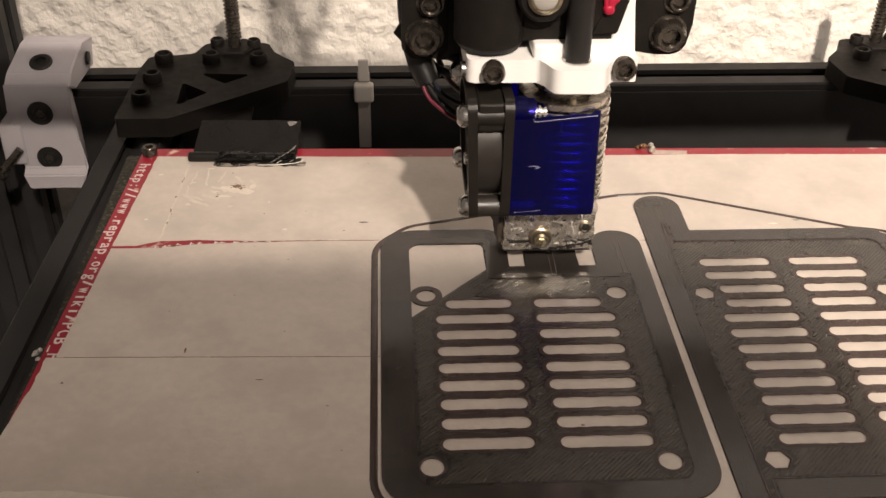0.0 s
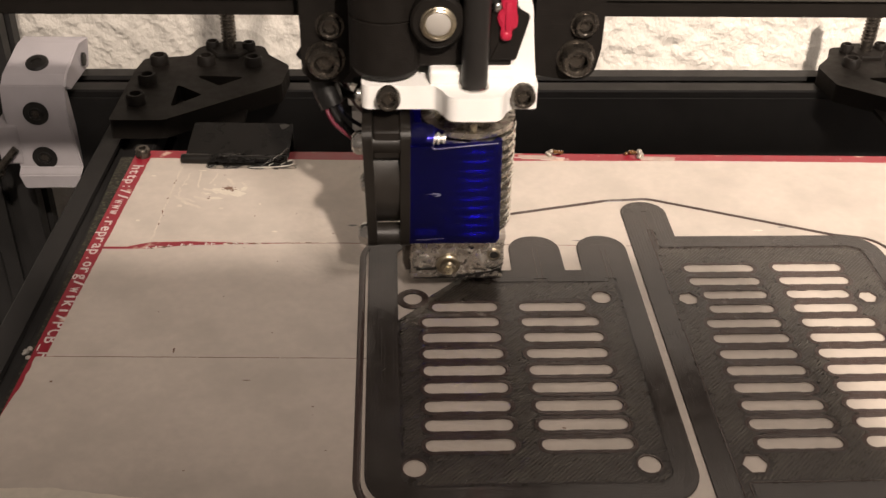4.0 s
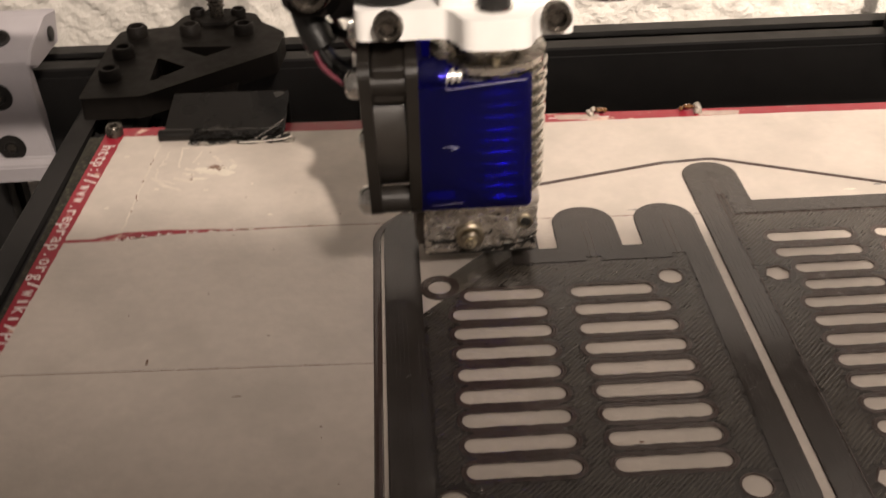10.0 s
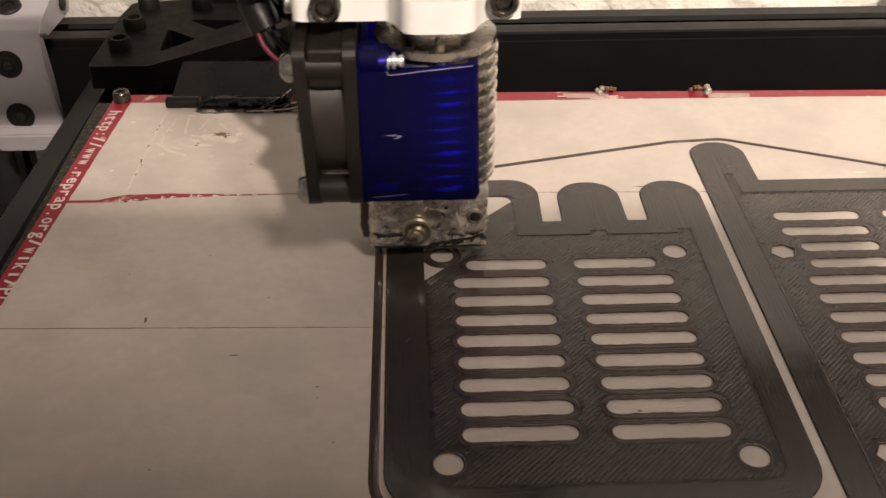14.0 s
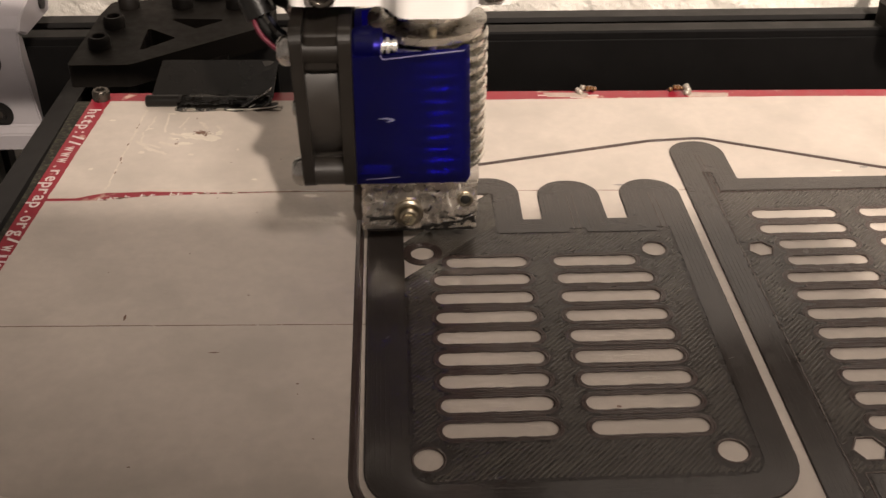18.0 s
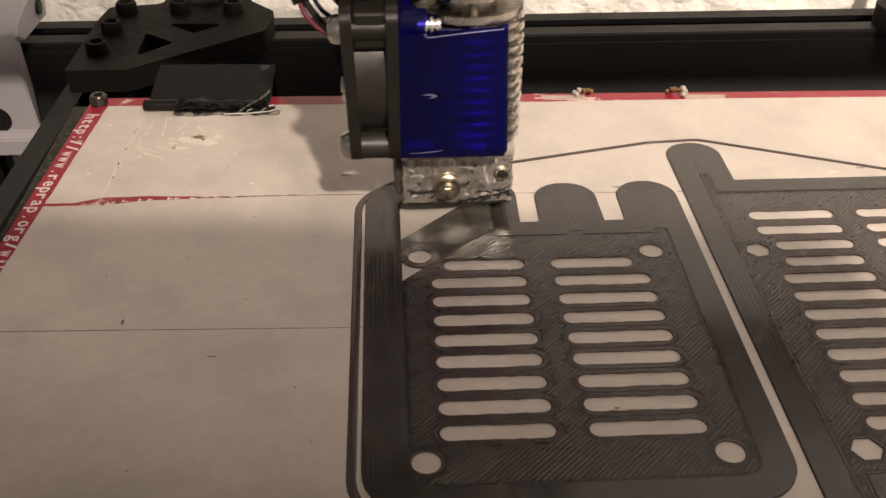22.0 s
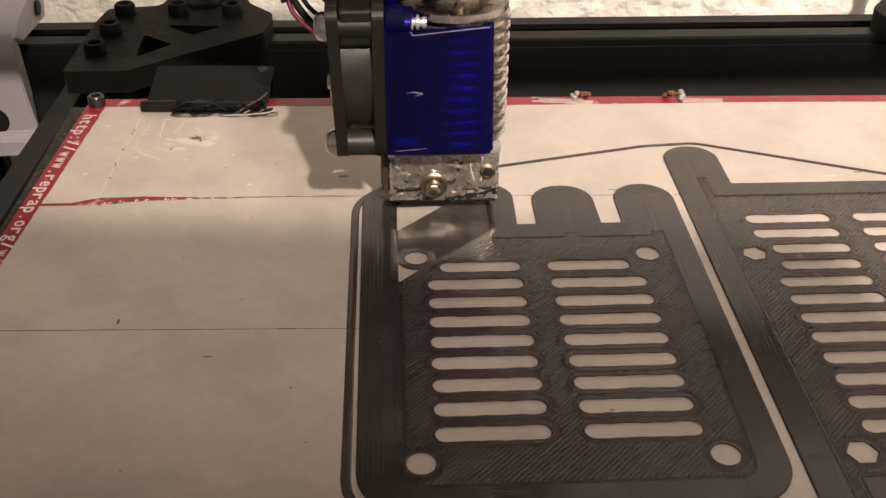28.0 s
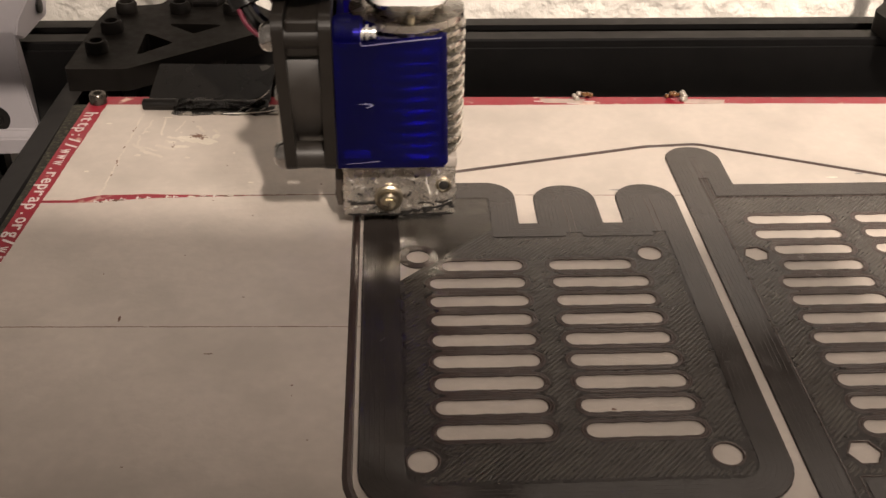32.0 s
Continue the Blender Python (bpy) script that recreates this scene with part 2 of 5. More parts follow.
def box(x0, y0, z0, x1, y1, z1, bevel=0.0, seg=2, bm=None, turn=None):
    bm = bm or bmesh.new()
    m = Matrix.Translation(((x0 + x1) / 2, (y0 + y1) / 2, (z0 + z1) / 2)) @ (turn or Matrix()) @ Matrix.Diagonal((abs(x1 - x0), abs(y1 - y0), abs(z1 - z0), 1))
    made = bmesh.ops.create_cube(bm, size=1, matrix=m)["verts"]
    if bevel:
        edges = list({e for v in made for e in v.link_edges})
        bmesh.ops.bevel(bm, geom=edges, offset=bevel, segments=seg, affect="EDGES", profile=0.5)
    return bm


AXIS = {"x": Matrix.Rotation(radians(90), 4, "Y"), "y": Matrix.Rotation(radians(90), 4, "X"), "z": Matrix()}


def turned(centre, axis, profile, seg=28, bm=None, turn=None):
    """A solid of revolution: profile rows of (along the axis, radius)."""
    bm = bm or bmesh.new()
    m = Matrix.Translation(centre) @ (turn or AXIS[axis])
    rings = []
    for h, r in profile:
        rings.append([bm.verts.new(m @ Vector((r * math.cos(2 * math.pi * k / seg), r * math.sin(2 * math.pi * k / seg), h))) for k in range(seg)])
    for a, b in zip(rings, rings[1:]):
        for k in range(seg):
            bm.faces.new((a[k], a[(k + 1) % seg], b[(k + 1) % seg], b[k]))
    bm.faces.new(rings[0])
    bm.faces.new(rings[-1])
    return bm


def cyl(centre, axis, r, length, bevel=0.0, seg=28, bm=None):
    h = length / 2
    if bevel:
        rows = [(-h, r - bevel), (-h + bevel, r), (h - bevel, r), (h, r - bevel)]
    else:
        rows = [(-h, r), (h, r)]
    return turned(centre, axis, rows, seg, bm)


def plate(outer, z0, z1, holes=(), bm=None):
    """An outline in x and y, with holes, raised from z0 to z1."""
    bm = bm or bmesh.new()
    edges = []
    for loop in (outer, *holes):
        vs = [bm.verts.new((x, y, z0)) for x, y in loop]
        edges += [bm.edges.new((vs[k], vs[(k + 1) % len(vs)])) for k in range(len(vs))]
    faces = [g for g in bmesh.ops.triangle_fill(bm, use_beauty=True, use_dissolve=False, edges=edges)["geom"] if isinstance(g, bmesh.types.BMFace)]
    top = bmesh.ops.extrude_face_region(bm, geom=faces)["geom"]
    bmesh.ops.translate(bm, vec=(0, 0, z1 - z0), verts=[v for v in top if isinstance(v, bmesh.types.BMVert)])
    return bm


def rounded(points, seg=8):
    """A closed outline from (x, y, corner radius) rows."""
    out = []
    n = len(points)
    for k in range(n):
        p0, p, p1 = (Vector(points[(k + d) % n][:2]) for d in (-1, 0, 1))
        r = points[k][2]
        if r <= 0:
            out.append(tuple(p))
            continue
        a, b = (p0 - p).normalized(), (p1 - p).normalized()
        half = a.angle(b) / 2
        d = min(r / math.tan(half), (p0 - p).length * 0.499, (p1 - p).length * 0.499)
        r = d * math.tan(half)
        centre = p + (a + b).normalized() * (r / math.sin(half))
        s, e = p + a * d - centre, p + b * d - centre
        sweep = s.angle_signed(e) * -1
        for q in range(seg + 1):
            f = sweep * q / seg
            out.append((centre.x + s.x * math.cos(f) - s.y * math.sin(f), centre.y + s.x * math.sin(f) + s.y * math.cos(f)))
    return out


def circle(x, y, r, seg=24, turn=0.0):
    return [(x + r * math.cos(turn + 2 * math.pi * k / seg), y + r * math.sin(turn + 2 * math.pi * k / seg)) for k in range(seg)]


def slot(x0, x1, y, half, seg=8, n=11):
    """A round-ended slot whose long sides waver a little, as laid plastic does."""
    rnd = random.Random(int(x0 * 31 + y * 17))
    a0, a1 = x0 + half, x1 - half
    ring = [(a1 + half * math.cos(a), y + half * math.sin(a)) for a in (math.pi * (k / seg - 0.5) for k in range(seg + 1))]
    ring += [(a1 + (a0 - a1) * k / n, y + half + rnd.uniform(-0.16, 0.10)) for k in range(1, n)]
    ring += [(a0 + half * math.cos(a), y + half * math.sin(a)) for a in (math.pi * (k / seg + 0.5) for k in range(seg + 1))]
    return ring + [(a0 + (a1 - a0) * k / n, y - half + rnd.uniform(-0.10, 0.16)) for k in range(1, n)]


def tube(points, r, seg=10, bm=None):
    """A round cord along points."""
    bm = bm or bmesh.new()
    pts = [Vector(p) for p in points]
    rings = []
    for k, p in enumerate(pts):
        d = (pts[min(k + 1, len(pts) - 1)] - pts[max(k - 1, 0)]).normalized()
        side = d.cross(Vector((0, 0, 1)))
        if side.length < 0.05:
            side = d.cross(Vector((0, 1, 0)))
        side.normalize()
        up = side.cross(d)
        rings.append([bm.verts.new(p + r * (math.cos(2 * math.pi * j / seg) * side + math.sin(2 * math.pi * j / seg) * up)) for j in range(seg)])
    for a, b in zip(rings, rings[1:]):
        for j in range(seg):
            bm.faces.new((a[j], a[(j + 1) % seg], b[(j + 1) % seg], b[j]))
    bm.faces.new(rings[0])
    bm.faces.new(rings[-1])
    return bm


def curve_points(points, steps=8):
    """A smooth line through points."""
    pts = [Vector(p) for p in points]
    out = []
    for k in range(len(pts) - 1):
        a, b, c, d = pts[max(k - 1, 0)], pts[k], pts[k + 1], pts[min(k + 2, len(pts) - 1)]
        for s in range(steps):
            t = s / steps
            out.append(0.5 * (2 * b + (c - a) * t + (2 * a - 5 * b + 4 * c - d) * t * t + (3 * b - a - 3 * c + d) * t ** 3))
    return out + [pts[-1]]


def ribbon(points, width, z0, z1, bm=None, closed=False):
    """A flat strand along a line in x and y, of one width or of a width that depends on the place."""
    bm = bm or bmesh.new()
    n = len(points)
    rows = []
    for k in range(n):
        a = Vector(points[(k - 1) % n if closed else max(k - 1, 0)][:2])
        b = Vector(points[(k + 1) % n if closed else min(k + 1, n - 1)][:2])
        d = (b - a).normalized()
        side = Vector((-d.y, d.x)) * (width(points[k]) if callable(width) else width) / 2
        p = Vector(points[k][:2])
        rows.append([bm.verts.new((*(p + side * f), z0 + (z1 - z0) * g)) for f, g in ((1, 0), (0.66, 0.72), (0, 1), (-0.66, 0.72), (-1, 0))])
    for k in range(n if closed else n - 1):
        a, b = rows[k], rows[(k + 1) % n]
        for j in range(4):
            bm.faces.new((a[j], b[j], b[j + 1], a[j + 1]))
        bm.faces.new((a[4], b[4], b[0], a[0]))
    if not closed:
        bm.faces.new(rows[0])
        bm.faces.new(rows[-1])
    return bm


def socket_screw(name, at, axis, r, parent=None, label="", mat=None, head=None, washer=0.0, flip=1):
    """A socket-head cap screw: a head with a hexagon recess, seen end on."""
    head = head or r * 1.0
    mat = mat or BLACKSTEEL
    bm = turned((0, 0, 0), "z", [(-0.3, r), (head - 0.25 * r, r), (head, r * 0.82), (head, r * 0.62), (head - 0.08, r * 0.58), (head * 0.3, r * 0.56)], 6 * 4)
    m = Matrix.Translation(at) @ (AXIS[axis] if flip > 0 else AXIS[axis] @ Matrix.Rotation(math.pi, 4, "X"))
    if washer:
        turned((0, 0, 0), "z", [(-0.5, washer), (0.3, washer), (0.3, r)], 28, bm)
    bmesh.ops.transform(bm, matrix=m, verts=bm.verts)
    screw = part(name, bm, mat, parent, label, smooth=40)
    bm = turned((0, 0, 0), "z", [(head * 0.2, r * 0.54), (head * 0.5, r * 0.54)], 6)
    bmesh.ops.transform(bm, matrix=m, verts=bm.verts)
    part("socket", bm, BLACKSTEEL, screw)
    return screw


# ---- setting: wall, table, room ----
def stucco_wall():
    bm = bmesh.new()
    nx, nz, y = 300, 110, 272.0
    grid = []
    for j in range(nz + 1):
        row = []
        for i in range(nx + 1):
            x, z = -330 + 750 * i / nx, -190 + 300 * j / nz
            d = 1.5 * noise.noise((x * 0.13, 3.1, z * 0.16)) + 1.8 * abs(noise.noise((x * 0.22 + z * 0.1, 8.0, z * 0.34))) + 0.5 * noise.noise((x * 0.6, 5.0, z * 0.7))
            row.append(bm.verts.new((x, y + d, z)))
        grid.append(row)
    for j in range(nz):
        for i in range(nx):
            bm.faces.new((grid[j][i], grid[j][i + 1], grid[j + 1][i + 1], grid[j + 1][i]))
    return tagged(part("wall_north", bm, STUCCO, smooth=60), "cream stucco wall behind the printer", "wall", kind="structure")


def room():
    stucco_wall()
    tagged(part("backing_wall", box(-1500, 275.5, -900, 1500, 420, 1500), PAINT), "cream painted room wall", "wall", kind="structure")
    tagged(part("wall_south", box(-1500, -2300, -900, 1500, -2200, 1500), PAINT), "cream painted room wall", "wall", kind="structure")
    tagged(part("wall_west", box(-1600, -2200, -900, -1500, 420, 1500), PAINT), "cream painted room wall", "wall", kind="structure")
    tagged(part("wall_east", box(1500, -2200, -900, 1600, 420, 1500), PAINT), "cream painted room wall", "wall", kind="structure")
    tagged(part("ceiling", box(-1600, -2300, 1500, 1600, 420, 1600), PAINT), "plain white room ceiling", "ceiling", kind="structure")
    tagged(part("floor", box(-1600, -2300, -1000, 1600, 420, -900), TABLE), "dark room floor", "floor", kind="structure")
    t = thing("table", "pale grey table under the printer", "table")
    part("tabletop", box(-400, -350, -220, 450, 268, -190, 2), GREYTOP, t)
    for x in (-380, 430):
        for y in (-330, 245):
            part("leg", box(x - 20, y - 20, -900, x + 20, y + 20, -220, 2), TABLE, t)


# ---- heated bed ----
BED = pose(-0.0812, 0.1355, 0, 0, 0, -1.7)


def skew(y):
    """How far the left edge of the hand-cut board runs out towards the front."""
    return -0.2 + 0.021 * y


def text_mesh(name, words, size, length, m, mat, parent, label=""):
    """Letters as a thin mesh, stretched to a length in mm."""
    cu = bpy.data.curves.new(name, "FONT")
    cu.body, cu.size, cu.extrude = words, size * MM, 0.02 * MM
    cu.resolution_u = 3
    tmp = bpy.data.objects.new("tmp", cu)
    me = bpy.data.meshes.new_from_object(tmp)
    bpy.data.objects.remove(tmp)
    bpy.data.curves.remove(cu)
    wide = max(v.co.x for v in me.vertices)
    me.transform(Matrix.Diagonal((length * MM / wide, 1, 1, 1)))
    me.materials.append(mat)
    ob = new(name, me)
    ob.parent = parent
    ob.matrix_basis = m
    return tagged(ob, label)


def mono_text(name, words, pitch, size, m, mat, parent, label=""):
    """Letters of one even pitch as a single thin mesh."""
    bm = bmesh.new()
    for k, c in enumerate(words):
        cu = bpy.data.curves.new("letter", "FONT")
        cu.body, cu.size, cu.extrude, cu.offset, cu.resolution_u = c, size * 1.42 * MM, 0.02 * MM, 0.05 * MM, 3
        tmp = bpy.data.objects.new("tmp", cu)
        me = bpy.data.meshes.new_from_object(tmp)
        lo, hi = min(v.co.x for v in me.vertices), max(v.co.x for v in me.vertices)
        wide = 0.8 * pitch * MM if c in "/_" else min(hi - lo, 0.3 * pitch * MM) if c in ".:" else min(0.78 * pitch * MM, 1.5 * (hi - lo))
        me.transform(Matrix.Translation(((k + 0.5) * pitch * MM, 0, 0)) @ Matrix.Diagonal((wide / (hi - lo), 1, 1, 1)) @ Matrix.Translation((-(lo + hi) / 2, 0, 0)))
        bm.from_mesh(me)
        bpy.data.objects.remove(tmp)
        bpy.data.curves.remove(cu)
        bpy.data.meshes.remove(me)
    me = bpy.data.meshes.new(name)
    bm.to_mesh(me)
    bm.free()
    me.materials.append(mat)
    ob = new(name, me)
    ob.parent = parent
    ob.matrix_basis = m
    return tagged(ob, label)


def along(x, rows):
    """A value read off a polyline of (x, value) rows."""
    for (xa, a), (xb, b) in zip(rows, rows[1:]):
        if x <= xb:
            return a + (b - a) * max(0.0, x - xa) / (xb - xa)
    return rows[-1][1]


def seam_high(x):
    return along(x, [(0, -53.0), (10.5, -52.9), (13.5, -50.7), (25, -50.1), (40, -50.7), (60, -50.3), (146, -50.3), (190, -47.2), (281, -45.5)])


def seam_low(x):
    return min(seam_high(x) - 0.22, along(x, [(0, -54.3), (15, -54.0), (20, -53.0), (25, -52.2), (37, -51.5), (50, -50.9), (62, -50.5), (146, -50.5), (190, -47.4), (281, -45.7)]))


def heated_bed():
    """Bed space: x along the rear edge, y to the rear, the rear left corner at the origin, z 0 on the taped face."""
    bed = thing("heated_bed", "red circuit-board heated bed with white lettering, covered in masking tape", "printer bed", at=BED)
    part("circuit_board", plate([(skew(-214), -214), (282, -214), (282, 2.6), (0, 0.2)], -1.95, -0.35), PCB, bed)
    part("cork_sheet", plate([(skew(-213) - 1.6, -213), (281, -213), (281, -1), (-5.0, -1), (-3.9, -47), (skew(-100) - 1.6, -100)], -9, -2.05), CORK_SHADED, bed, "cork insulation under the board, coloured dark for its shade")
    mono_text("lettering", "http://www.reprap.org/wiki/PCB_H", 2.83, 3.15, pose(0.0008, -0.0088, -0.00033, 0, 0, -91.15), INK, bed, "white printed web address")
    text_mesh("lettering", "JU", 5.0, 6.5, pose(-0.0012, -0.1502, -0.00033, 0, 0, -90), INK, bed)
    # the tops of a second line of print that show in the gap between two tape strips
    rnd = random.Random(12)
    for k in range(10):
        x = 14.0 + 2.9 * k + rnd.uniform(-0.8, 0.8)
        low = seam_low(x + 0.8) + 0.25
        part("printed_bar", box(x, low + 0.2, -0.35, x + rnd.uniform(0.6, 1.5), low + 0.5, -0.31), INK, bed)
        part("printed_bar", box(x + 0.1, low - 0.2, -0.35, x + 0.45, low + rnd.uniform(0.6, 1.2), -0.312), INK, bed)
    # printed component marks at the rear edge
    for x, w, y in ((115, 4.0, -1.4), (121, 1.2, -1.6), (123.4, 3.4, -0.6), (123.4, 3.4, -2.6), (128, 3.0, -1.4)):
        part("printed_mark", box(x, y - 0.25, -0.35, x + w, y + 0.25, -0.31), INK, bed)
    return bed


def bed_screw():
    s = thing("bed_screw", "black socket-head screw in the corner of the heated bed", "screw", at=BED @ pose(0.0024, -0.0031, -0.0003))
    part("head", turned((0, 0, 0), "z", [(-0.3, 2.2), (2.2, 2.2), (2.6, 1.9), (2.6, 1.2), (2.5, 1.1), (1.0, 1.05)], 24), BLACKSTEEL, s, smooth=40)
    return s


def tape_strip(front, rear, left, x1, z, left_rag, rag, seed, label):
    """A strip of masking tape: front and rear edges as functions of x, the left end as a function of y."""
    rnd = random.Random(seed)
    n = 90
    loop = []
    xa = left(front(0))
    for k in range(n + 1):
        x = xa + (x1 - xa) * k / n
        loop.append((x, front(x) + rnd.uniform(-rag, rag)))
    xb = left(rear(0))
    for k in range(n + 1):
        x = x1 - (x1 - xb) * k / n
        loop.append((x, rear(x) + rnd.uniform(-rag, rag)))
    m = 30
    for k in range(1, m):
        y = rear(0) + (front(0) - rear(0)) * k / m
        loop.append((left(y) + rnd.uniform(-left_rag, left_rag), y))
    ob = part("masking_tape", plate(loop, z, z + 0.08), TAPE)
    ob.matrix_world = BED
    return tagged(ob, label, "tape", "tape strips on the bed")


def seam_line(parent, x0, x1, y, seed):
    """Thin dark brown lines along a seam, in broken lengths."""
    rnd = random.Random(seed)
    x = x0
    while x < x1:
        w = rnd.uniform(2, 9)
        pts = [(x + w * q / 4, y(x + w * q / 4) + rnd.uniform(-0.05, 0.05)) for q in range(5)]
        part("seam_line", ribbon(pts, rnd.uniform(0.16, 0.3), -0.21, -0.196), TEAR, parent)
        x += w + rnd.choice((0, 0, 0, 0.3))


def flake(parent, x, y, size, mat, seed, z=-0.225, name="torn_patch"):
    """A torn scrap of irregular outline on a tape strip."""
    rnd = random.Random(seed)
    sx, sy = size
    loop = [(x + sx * math.cos(a) * rnd.uniform(0.55, 1.1), y + sy * math.sin(a) * rnd.uniform(0.55, 1.1)) for a in (2 * math.pi * k / 13 for k in range(13))]
    part(name, plate(loop, z - 0.03, z), mat, parent)


def tapes():
    straight = lambda y: 4.9 + 0.039 * (y + 4)
    a = tape_strip(seam_high, lambda x: -4.6 + along(x, [(0, 0), (90, 0.2), (174, 2.2), (281, 2.6)]), straight, 281, -0.33, 0.1, 0.1, 3, "cream masking tape strip with a torn patch, on the red bed")
    for x, y, w, h, s in ((30.4, -23.6, 4.6, 2.6, 1), (34.0, -25.2, 2.6, 1.8, 6), (28.0, -27.8, 2.2, 0.9, 2), (35.5, -22.4, 1.2, 1.6, 7), (25.5, -25.4, 1.6, 0.6, 8)):
        flake(a, x, y, (w, h), TORN, s, -0.2245 + 0.0003 * s)
    flake(a, 31.2, -22.2, (1.5, 1.0), TEAR, 3, -0.215, "tear_hole")
    flake(a, 32.4, -23.4, (0.4, 0.9), TEAR, 4, -0.214, "tear_hole")
    flake(a, 26.2, -28.0, (0.5, 0.35), TEAR, 5, -0.214, "tear_hole")
    rnd = random.Random(40)
    for k in range(19):
        flake(a, 15.4 - 0.04 * k + rnd.uniform(-0.2, 0.2), -10.5 - 2.15 * k, (rnd.uniform(0.2, 0.5), rnd.uniform(0.8, 2.0)), FUZZ, 20 + k, -0.224 + 0.0004 * k, "crease_scrap")
    for k in range(9):
        y = rnd.choice((-19, -27, -35, -36, -41)) + rnd.uniform(-1.5, 1.5)
        flake(a, 15.1 + rnd.uniform(-0.4, 0.4), y, (rnd.uniform(0.12, 0.3), rnd.uniform(0.3, 1.0)), TEAR, 60 + k, -0.213, "crease_speck")
    for k in range(9):
        x, y = rnd.uniform(18, 42), rnd.uniform(-34, -15)
        flake(a, x, y, (rnd.uniform(0.3, 1.0), rnd.uniform(0.2, 0.8)), FUZZ, 80 + k, -0.2232 + 0.0003 * k, "scuff")
    for x, y, w, h, s in ((47, -45.0, 0.9, 0.4, 31), (68, -41.5, 1.5, 0.5, 32), (22, -12, 1.2, 0.3, 33), (129, -48.0, 1.8, 0.35, 34), (180, -42, 1.6, 0.4, 35), (187, -40.2, 1.2, 0.4, 36), (9, -40, 0.6, 0.5, 37), (8.2, -15.5, 1.1, 0.5, 39)):
        flake(a, x, y, (w, h), TORN if s % 2 else DUST, s, -0.222, "scuff")
    for x0, y0, x1, y1, w in ((16.4, -26.5, 21.0, -31.5, 0.5), (17.0, -27.2, 23.0, -30.0, 0.4), (19.0, -29.5, 24.8, -33.0, 0.6), (22.0, -27.0, 27.0, -29.2, 0.7), (21.5, -12.5, 22.4, -22.0, 0.35), (26.8, -14.0, 25.2, -20.0, 0.3), (30.0, -16.5, 32.5, -20.0, 0.6),
                                (34.5, -18.6, 36.5, -21.8, 0.5), (24.0, -22.6, 28.8, -24.4, 0.6), (17.2, -22.0, 17.9, -28.0, 0.35), (18.6, -13.5, 17.6, -21.0, 0.3)):
        pts = [(x0 + (x1 - x0) * q / 6 + rnd.uniform(-0.25, 0.25), y0 + (y1 - y0) * q / 6 + rnd.uniform(-0.25, 0.25)) for q in range(7)]
        part("scuff", ribbon(pts, w * 1.5, -0.235, -0.2215), FUZZ, a)
    for k in range(8):
        ang = 2 * math.pi * k / 8 + 0.2
        reach = rnd.uniform(1.4, 2.6)
        part("tear_hole", ribbon([(31.4, -22.3), (31.4 + 0.5 * reach * math.cos(ang), -22.3 + 0.42 * reach * math.sin(ang)), (31.4 + reach * math.cos(ang + 0.25), -22.3 + 0.7 * reach * math.sin(ang + 0.25))], 0.32, -0.225, -0.2125), TEAR, a)
    for k in range(26):
        x = rnd.uniform(12, 58)
        flake(a, x, seam_low(x) + rnd.uniform(0.0, 0.5), (rnd.uniform(0.3, 1.3), rnd.uniform(0.12, 0.35)), TEAR if k % 3 else TORN, 130 + k, -0.19 + 0.0004 * k, "seam_scrap")
    flake(a, 139.6, -50.4, (2.6, 0.35), TORN, 170, -0.19, "tape_shred")
    flake(a, 60.5, -50.2, (1.4, 0.3), TORN, 171, -0.19, "tape_shred")
    seam_line(a, 40, 200, lambda x: seam_high(x) - 0.11, 5)
    b = tape_strip(lambda x: -98.3, seam_low, straight, 281, -0.31, 0.08, 0.06, 5, "cream masking tape strip, scuffed, on the red bed")
    flake(b, 29.7, -95.9, (0.3, 1.0), TEAR, 41, -0.205, "dark_fleck")
    curl = lambda x: along(x, [(-6.5, -152.0), (-3.4, -149.6), (-0.8, -147.2), (1.8, -142.7), (14, -142.5), (22, -143.7), (33, -145.3), (46, -147.3)])
    ragged = lambda y: along(-y, [(98, -0.9), (112, -1.6), (118, -2.2), (121, -3.0), (135, -3.1), (138, -4.0), (141, -5.3), (144, -6.4), (152, -6.8)])
    c = tape_strip(curl, lambda x: -98.42, ragged, 281, -0.29, 0.3, 0.05, 7, "cream masking tape strip with a ragged curling end")
    seam_line(c, 3, 90, lambda x: -98.36, 6)
    flake(c, 47.6, -106.2, (1.1, 0.2), TEAR, 42, -0.195, "dark_fleck")
    flake(c, 5.0, -107.0, (0.4, 0.35), TEAR, 43, -0.195, "dark_fleck")
    flake(c, 117.0, -121.0, (0.5, 0.4), TEAR, 44, -0.195, "dark_fleck")
    for k in range(16):
        flake(rnd.choice((a, b, c)), rnd.uniform(20, 70), -rnd.uniform(8, 140), (rnd.uniform(0.12, 0.3), rnd.uniform(0.1, 0.25)), TEAR, 100 + k, -0.19, "dark_fleck")
    seam_line(c, 34, 200, lambda x: -147.4, 8)
    # the loose front edge lifts off the board in a shallow curl
    bm = bmesh.new()
    sheet = []
    for k in range(33):
        x = 1.6 + 38 * k / 32
        rise = 0.9 * math.sin(math.pi * (k + 1) / 34) ** 0.8
        sheet.append([[bm.verts.new((x, curl(x) + d - 0.2 + 0.1 * math.sin(1.3 * k), -0.205 + up + rise * (1 - d / 4.2) ** 2)) for up in (0, 0.09)] for d in (0, 0.5, 1.2, 2.2, 3.2, 4.2)])
    for p, q in zip(sheet, sheet[1:]):
        for j in range(5):
            bm.faces.new((p[j][1], q[j][1], q[j + 1][1], p[j + 1][1]))
